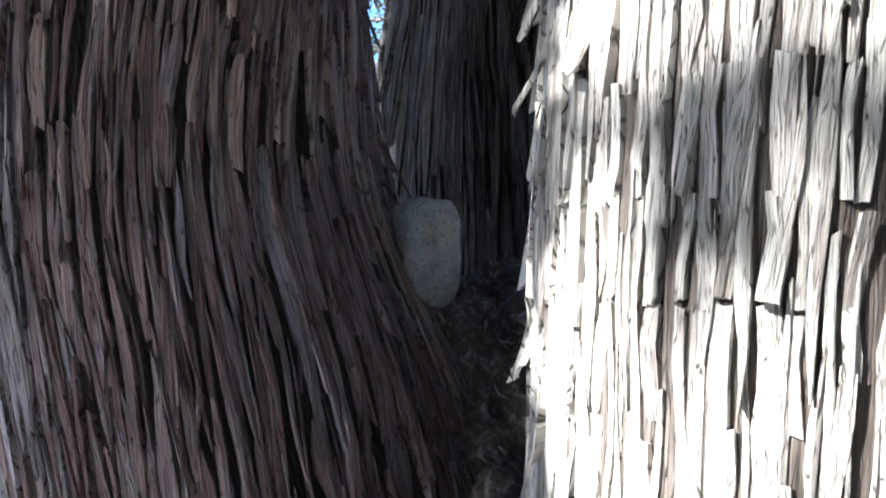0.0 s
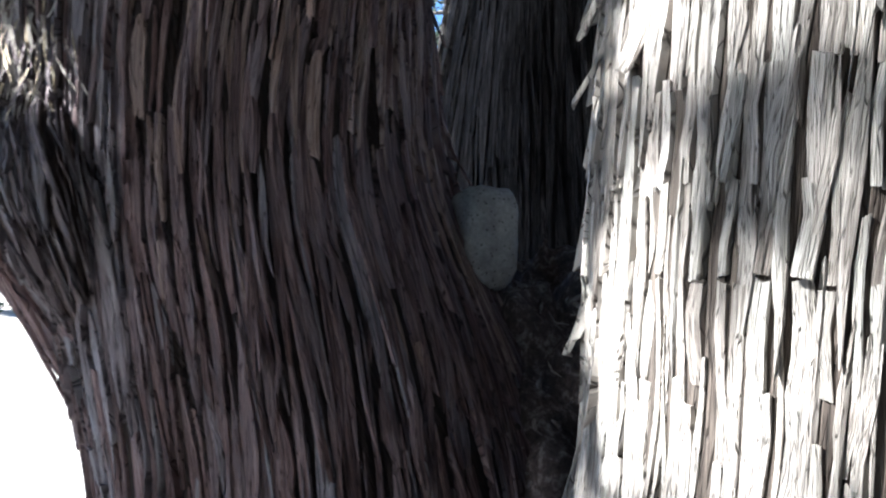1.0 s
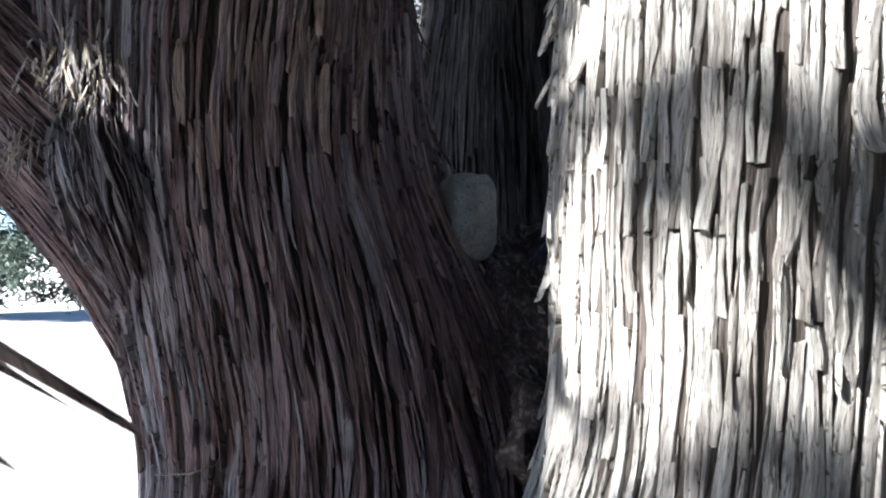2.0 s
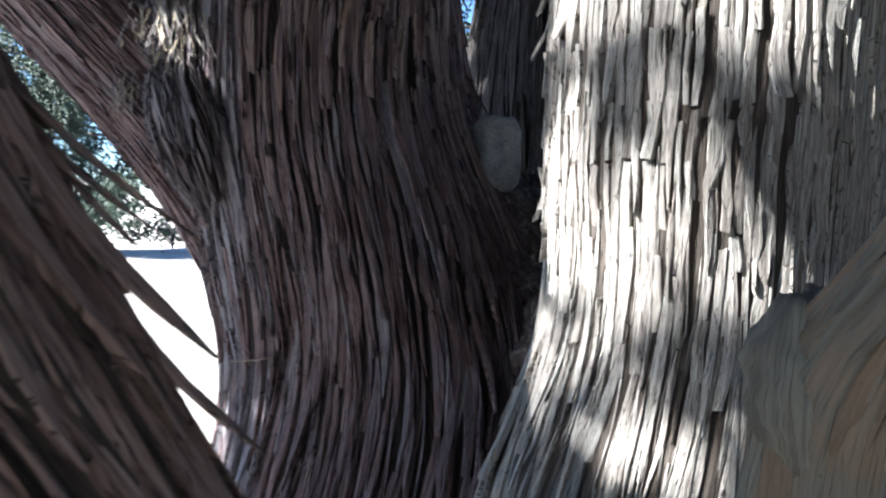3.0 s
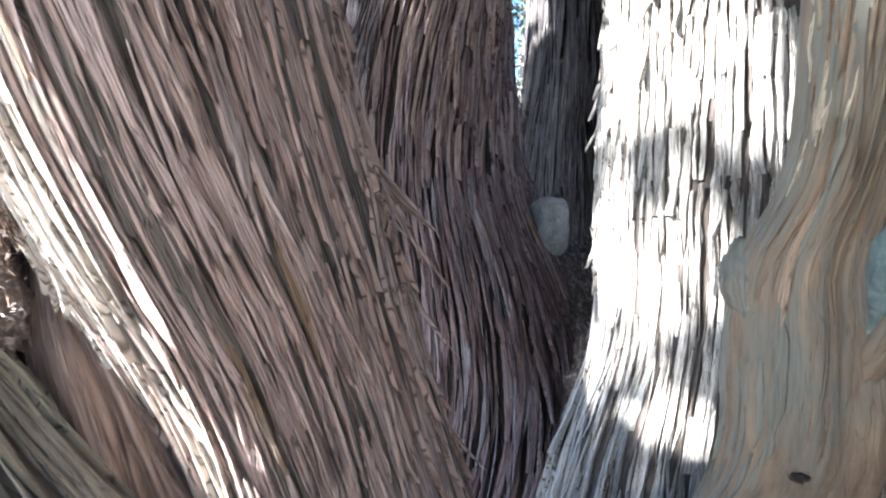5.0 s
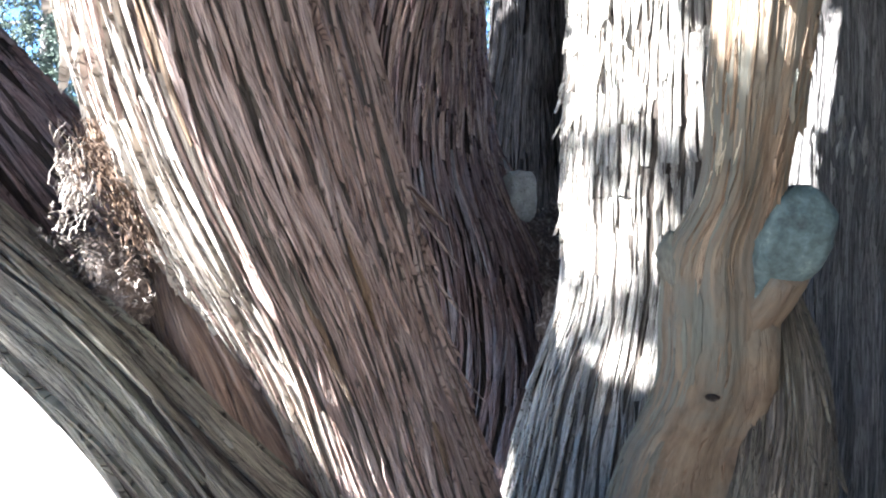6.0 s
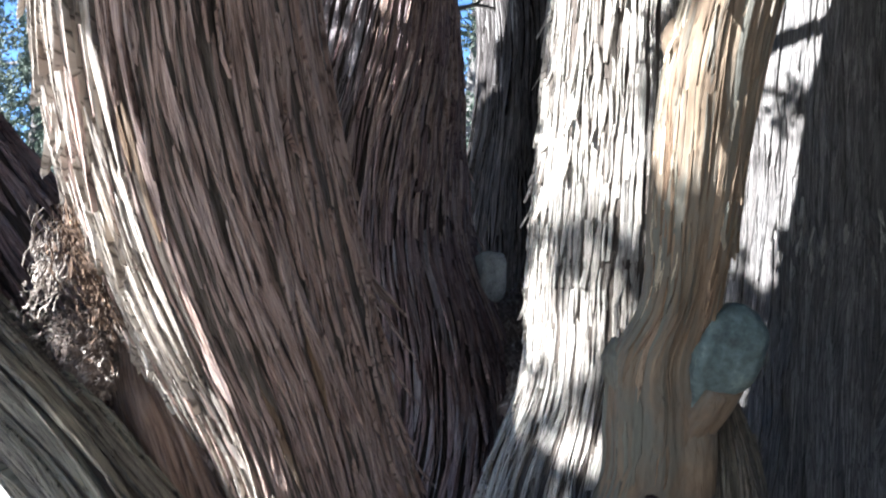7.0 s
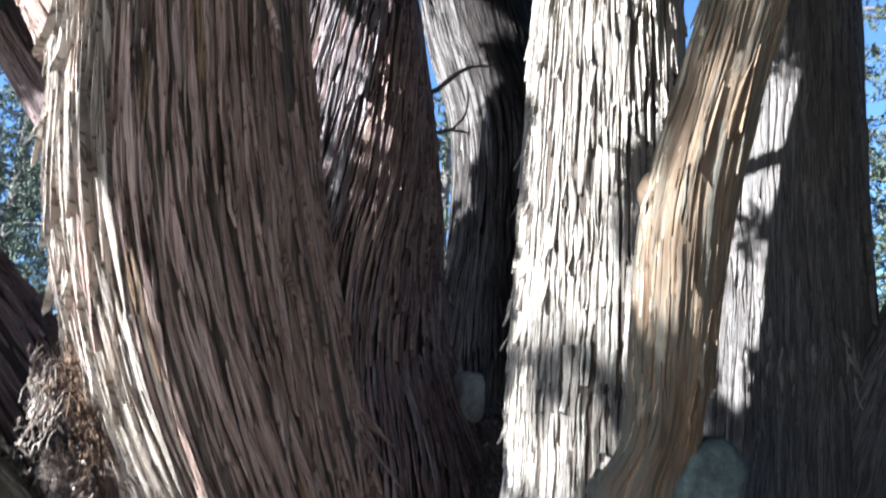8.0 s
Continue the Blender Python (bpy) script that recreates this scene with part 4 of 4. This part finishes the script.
for k in range(150):                                # pale torn splinters over the dark lump, and a few beside it
    if k < 116:
        at = np.array((-.67, .97, 1.63)) + gen.normal(0, 1, 3) * (.034, .008, .03)
    else:
        at = np.array((-.77, .985, 1.52)) + gen.normal(0, 1, 3) * (.014, .012, .02)
    L, w = .014 + gen.gamma(2.0, .012), gen.uniform(.002, .0075)
    d = np.array((gen.normal(0, .3) + (at[0] + .67) * 5, gen.uniform(-.5, .1), -1.0 if k % 9 else .6))
    d /= np.linalg.norm(d)
    side = np.cross(d, (gen.uniform(-.6, .6), 1.0, .2))
    side /= np.linalg.norm(side)
    out = np.cross(side, d) * gen.uniform(-.6, 1.6)
    p = [at + side * w * q * f + d * L * t + out * (.002 * e + .012 * t * t) for t, f in ((0, .6), (.5, 1), (1, .3)) for q, e in ((-.5, 0), (0, 1), (.5, 0))]
    f = [(0, 1, 4, 3), (1, 2, 5, 4), (3, 4, 7, 6), (4, 5, 8, 7), (2, 0, 3, 5), (5, 3, 6, 8), (0, 2, 1), (6, 7, 8)]
    mesh_object("splinter", p, f, (BARK_GREY, BARK_PEELED, BARK_GREY, BARK_PLUM)[k % 4], stemB, [(q[0], q[2]) for q in p], False)

gen = np.random.default_rng(19)

# strips that hang loose from the stems
for a, z, L, w, l0, l1 in ((14, 1.10, .22, .018, .05, 0), (10, 1.2, .24, .022, .06, 0), (4, 1.03, .14, .010, .02, 0), (17, 1.27, .16, .008, .03, 0), (24, 1.275, .2, .04, .075, 0), (36, 1.27, .16, .03, .06, 0), (15, .93, .16, .014, .04, 0)):
    A.strip(BARK_BROWN, stemA, "loose_strip", s0=radians(a) * A.mean, v0=A.level(z), length=L, width=w, thick=.003, taper=.15, lift0=l0, lift1=l1, lean=.05)
for a, z, L, w, l0, l1 in ((186, 1.5, .3, .016, .04, 0), (182, 1.62, .26, .018, .05, 0), (190, 1.3, .2, .014, .04, 0), (176, 1.72, .22, .012, .03, 0), (184, 1.05, .25, .016, .03, 0), (180, .9, .2, .014, .03, 0), (-168, 1.15, .26, .014, .03, 0)):
    A.strip(BARK_BROWN, stemA, "loose_strip", s0=radians(a - 360 if a > 40 else a) * A.mean, v0=A.level(z), length=L, width=w, thick=.003, taper=.15, lift0=l0, lift1=l1)
gen = np.random.default_rng(27)
for k in range(90):
    a, z = gen.uniform(-212, -128), gen.uniform(.72, 2.05)
    A.strip(BARK_SUNLIT if k % 4 else BARK_BROWN, stemA, "loose_strip", s0=radians(a) * A.mean, v0=A.level(z), length=gen.uniform(.06, .22), width=gen.uniform(.005, .016), thick=gen.uniform(.004, .009), taper=.15, lift0=gen.uniform(.004, .03), lift1=max(0, gen.uniform(-.02, .012)), lean=gen.uniform(-.14, .14))
for a, z, L, w, l0 in ((2, 1.5, .24, .012, .035), (6, 1.42, .15, .01, .025), (-4, 1.1, .22, .012, .03), (2, .98, .2, .014, .04), (-8, 1.0, .24, .012, .03), (-2, 1.75, .2, .01, .03), (-176, 1.2, .16, .008, .03)):
    B.strip(BARK_RED, stemB, "loose_strip", s0=radians(a) * B.mean + B.twist * B.level(z), v0=B.level(z), length=L, width=w, thick=.003, taper=.1, lift0=l0)
for a, z, L, w, l0 in ((-172, 1.53, .11, .012, .03), (-176, 1.92, .1, .012, .03), (-170, 2.05, .14, .01, .03), (-95, 1.33, .12, .02, .012), (-80, 1.2, .14, .024, .014)):
    D.strip(BARK_GREY, stemD, "loose_strip", s0=radians(a) * D.mean, v0=D.level(z), length=L, width=w, thick=.003, taper=.2, lift0=l0)

gen = np.random.default_rng(23)
for k in range(26):
    a, z = gen.uniform(-118, -62), gen.uniform(1.52, 1.74)
    Fs.strip(BARK_GREY if k % 3 else BARK_DARK, stemF, "splinter", s0=radians(a) * Fs.mean, v0=Fs.level(z) - .08, length=gen.uniform(.06, .16), width=gen.uniform(.008, .022), thick=.004, taper=.15, lift0=gen.uniform(.01, .05), lean=gen.uniform(-.3, .3))

# upper branches added out of view to carry the shading foliage
for n, (p, q, r) in enumerate((((-1.7, -.9, 2.8), (-2.3, -1.4, 2.95), (-3.0, -1.9, 2.8)), ((-1.8, -.2, 2.9), (-2.4, -.8, 3.5), (-3.2, -1.6, 3.9)),
                               ((-2.1, 1.0, 3.1), (-2.6, .3, 3.6), (-3.1, -.6, 3.8)), ((-.5, -1.3, 4.4), (-1.2, -1.8, 4.6), (-2.2, -2.2, 4.5)), ((2.8, 1.4, 3.2), (3.2, 1.2, 3.9), (3.6, .8, 4.6)))):
    Stem([(*p, .05, .05), (*q, .03, .03), (*r, .008, .008)], flat=False, seed=300 + n, width=.03).build("branch", BARK_DARK, tree, (0, .01), cell=(.02, .06))

# two unseen branches placed so their shadows fall on the stems
Stem([(-.85, 1.15, 3.1, .045, .045), (-.7, .6, 3.28, .032, .032), (-.3, .39, 3.35, .026, .026), (.3, .3, 3.3, .012, .012)], flat=False, seed=311, width=.03).build("branch", BARK_DARK, tree, (0, .01), cell=(.02, .06))
Stem([(-.5, -1.2, 4.0, .02, .02), (-1.1, -.95, 3.75, .012, .012), (-1.54, -.81, 3.79, .009, .009), (-1.7, -.81, 3.89, .008, .008), (-1.79, -.81, 4.12, .005, .005)], flat=False, seed=312, width=.03).build("branch", BARK_DARK, tree, (0, .01), cell=(.02, .04))

for n, rings in enumerate((((-.52, 2.2, 2.86, .02), (-.34, 2.3, 2.95, .014), (-.26, 2.3, 3.03, .011), (-.16, 2.32, 3.09, .008), (-.08, 2.36, 3.1, .004)),
                           ((-.5, 2.2, 2.62, .018), (-.33, 2.3, 2.72, .012), (-.25, 2.3, 2.74, .01), (-.17, 2.34, 2.73, .005)), ((-.26, 2.3, 2.74, .007), (-.2, 2.3, 2.81, .006), (-.19, 2.3, 2.95, .004)))):
    Stem([(x, y, z, r, r) for x, y, z, r in rings], flat=False, seed=320 + n, width=.03, rise=.001, crack=.001, fissure=.001).build("branch", BARK_DARK, tree, (0, .01), cell=(.01, .03))

# ---------------------------------------------------------------- litter in the forks
gen = np.random.default_rng(29)
pile = thing("litter_pile", (-.625, -.235, 1.134), "heap of shredded bark fibres caught in the fork", "bark litter", kind="stuff")
lump("heap", (.01, .01, .04), (.045, .055, .085), LITTER, pile, (0, -25, 0), rough=.25, freq=10)
# most chips are coloured dark to paint the shade over the heap
c = gen.normal(0, 1, (1000, 3)) * (.036, .022, .055) + (.0, -.03, .07)
flakes("chips", c, .012, LITTER_SHADED, pile, gen, "brown chips and threads of bark", 4.0)
# pale crumbs tumble down the pocket in small clusters
for x, y, z, n, wide in ((.02, -.13, .165, 48, .014), (.0, -.105, .135, 26, .018), (-.02, -.085, .11, 28, .02), (.0, -.07, .075, 22, .018), (.03, -.055, .06, 22, .018), (.065, -.05, .035, 30, .018), (.085, -.04, .0, 20, .016), (-.07, -.06, .1, 12, .008)):
    spots = gen.normal(0, wide * .8, (9, 3)) + (x, y, z)
    c = spots[gen.integers(0, 9, n)] + gen.normal(0, .0035, (n, 3))
    flakes("chips", c, .009, LITTER_PALE, pile, gen, "pale crumbs of bark", 2.2)
c = gen.normal(0, 1, (170, 3)) * (.013, .012, .032) + (.03, -.14, .185)
flakes("tuft", c, .026, LITTER_PALE, pile, gen, "tuft of pale hanging bark threads", 20.0, (-.3, -.1, -1.1))
for x, y, z in ((.075, -.15, .235), (.09, -.125, .2), (.1, -.1, .16), (.1, -.075, .12)):
    c = gen.normal(0, 1, (170, 3)) * (.018, .014, .026) + (x, y, z)
    flakes("fibres", c, .022, RUST, pile, gen, "rust-brown fibres", 7.0, (.5, .3, -1.2))
mound = thing("litter_mound", (.06, 1.5, .95), "dark mound of crumbled bark between the stems", "bark litter", kind="stuff")
lump("heap", (0, 0, 0), (.26, .34, .42), LITTER, mound, rough=.2, freq=9)
c = gen.normal(0, 1, (420, 3))
c /= np.linalg.norm(c, axis=1, keepdims=True)
c[:, 1] = -np.abs(c[:, 1])
flakes("chips", c * (.265, .345, .425), .028, LITTER_PALE, mound, gen, "pale crumbs of bark", 2.5)

# ---------------------------------------------------------------- a twig on the broad stem
twig = Stem([(-.578, 1.075, .947, .001, .001), (-.545, 1.06, .951, .0016, .0016), (-.505, 1.05, .957, .0017, .0017), (-.4626, 1.06, .971, .001, .001)], flat=False, seed=401, width=.004, rise=.0003, crack=.0003, fissure=.0003)
twig_ob = twig.build("twig", BARK_PEELED, None, (0, .01), cell=(.002, .01))
tagged(twig_ob, "thin pale dry twig caught on shaggy bark", "twig")

# ---------------------------------------------------------------- the stone
lump("stone", (0, 0, 0), (.049, .058, .086), STONE, None, power=3.9, rough=.06, freq=5, n=(72, 48))
stone = bpy.data.objects["stone"]
stone.matrix_world = pose(-.05, 1.325, 1.402, -4, 0, 31)
tagged(stone, "smooth grey pitted stone wedged between two stems", "stone")


# ---------------------------------------------------------------- trees in the distance, and unseen ones added to block light
def far_tree(x, y, height, spread, low, clumps, seed):
    g = np.random.default_rng(seed)
    top = thing("surrounding_tree", (x, y, 0), "dark green conifer in the open; four are added unseen to block light", "tree", "trees in the distance")
    trunk = Stem([(0, 0, -.1, .22, .22), (.05, 0, height * .3, .17, .17), (.12, .06, height * .7, .09, .09), (.15, .1, height, .02, .02)], seed=seed, width=.05)
    trunk.build("trunk", BARK_DARK, top, (0, .01), cell=(.05, .1))
    centres, sizes = [], []
    for k in range(26):
        z = low + (height - low) * (k + g.random()) / 26
        reach = spread * (1 - (z - low) / (height - low + .5)) ** .8 * g.uniform(.6, 1.1)
        a = g.uniform(0, 2 * math.pi)
        end = np.array((math.cos(a) * reach, math.sin(a) * reach, z - .12 * reach))
        mid = end * .5 + (0, 0, z * .5 + .1)
        Stem([(.05, .02, z, .035, .035), (*mid, .024, .024), (*end, .008, .008)], flat=False, seed=seed + k, width=.05).build("branch", BARK_DARK, top, (0, .01), cell=(.05, .1))
        for _ in range(clumps):
            t = g.uniform(.25, 1.05)
            centres.append(end * t + (0, 0, (1 - t) * .12 * reach) + g.normal(0, .16, 3))
            sizes.append(g.uniform(.14, .32))
    foliage("foliage", centres, sizes, 130, .065, top, g)


# last four: unseen trees behind and beside the camera, added to block light
for n, (x, y, h, s, lo, clumps) in enumerate(((-11.5, 15.5, 12.0, 4.4, .9, 60), (-6.8, 19.0, 9.5, 3.6, 1.4, 24), (-1.6, 13.5, 8.5, 2.8, 1.6, 20), (5.6, 10.5, 11.0, 3.8, 1.3, 50),
                                              (-.8, -8.2, 8.5, 3.4, .5, 30), (3.2, -7.2, 10, 3.8, .5, 30), (6.4, -4.2, 10, 3.8, .5, 30), (7.4, .8, 9, 3.6, .5, 30))):
    far_tree(x, y, h, s, lo, clumps, 200 + 40 * n)
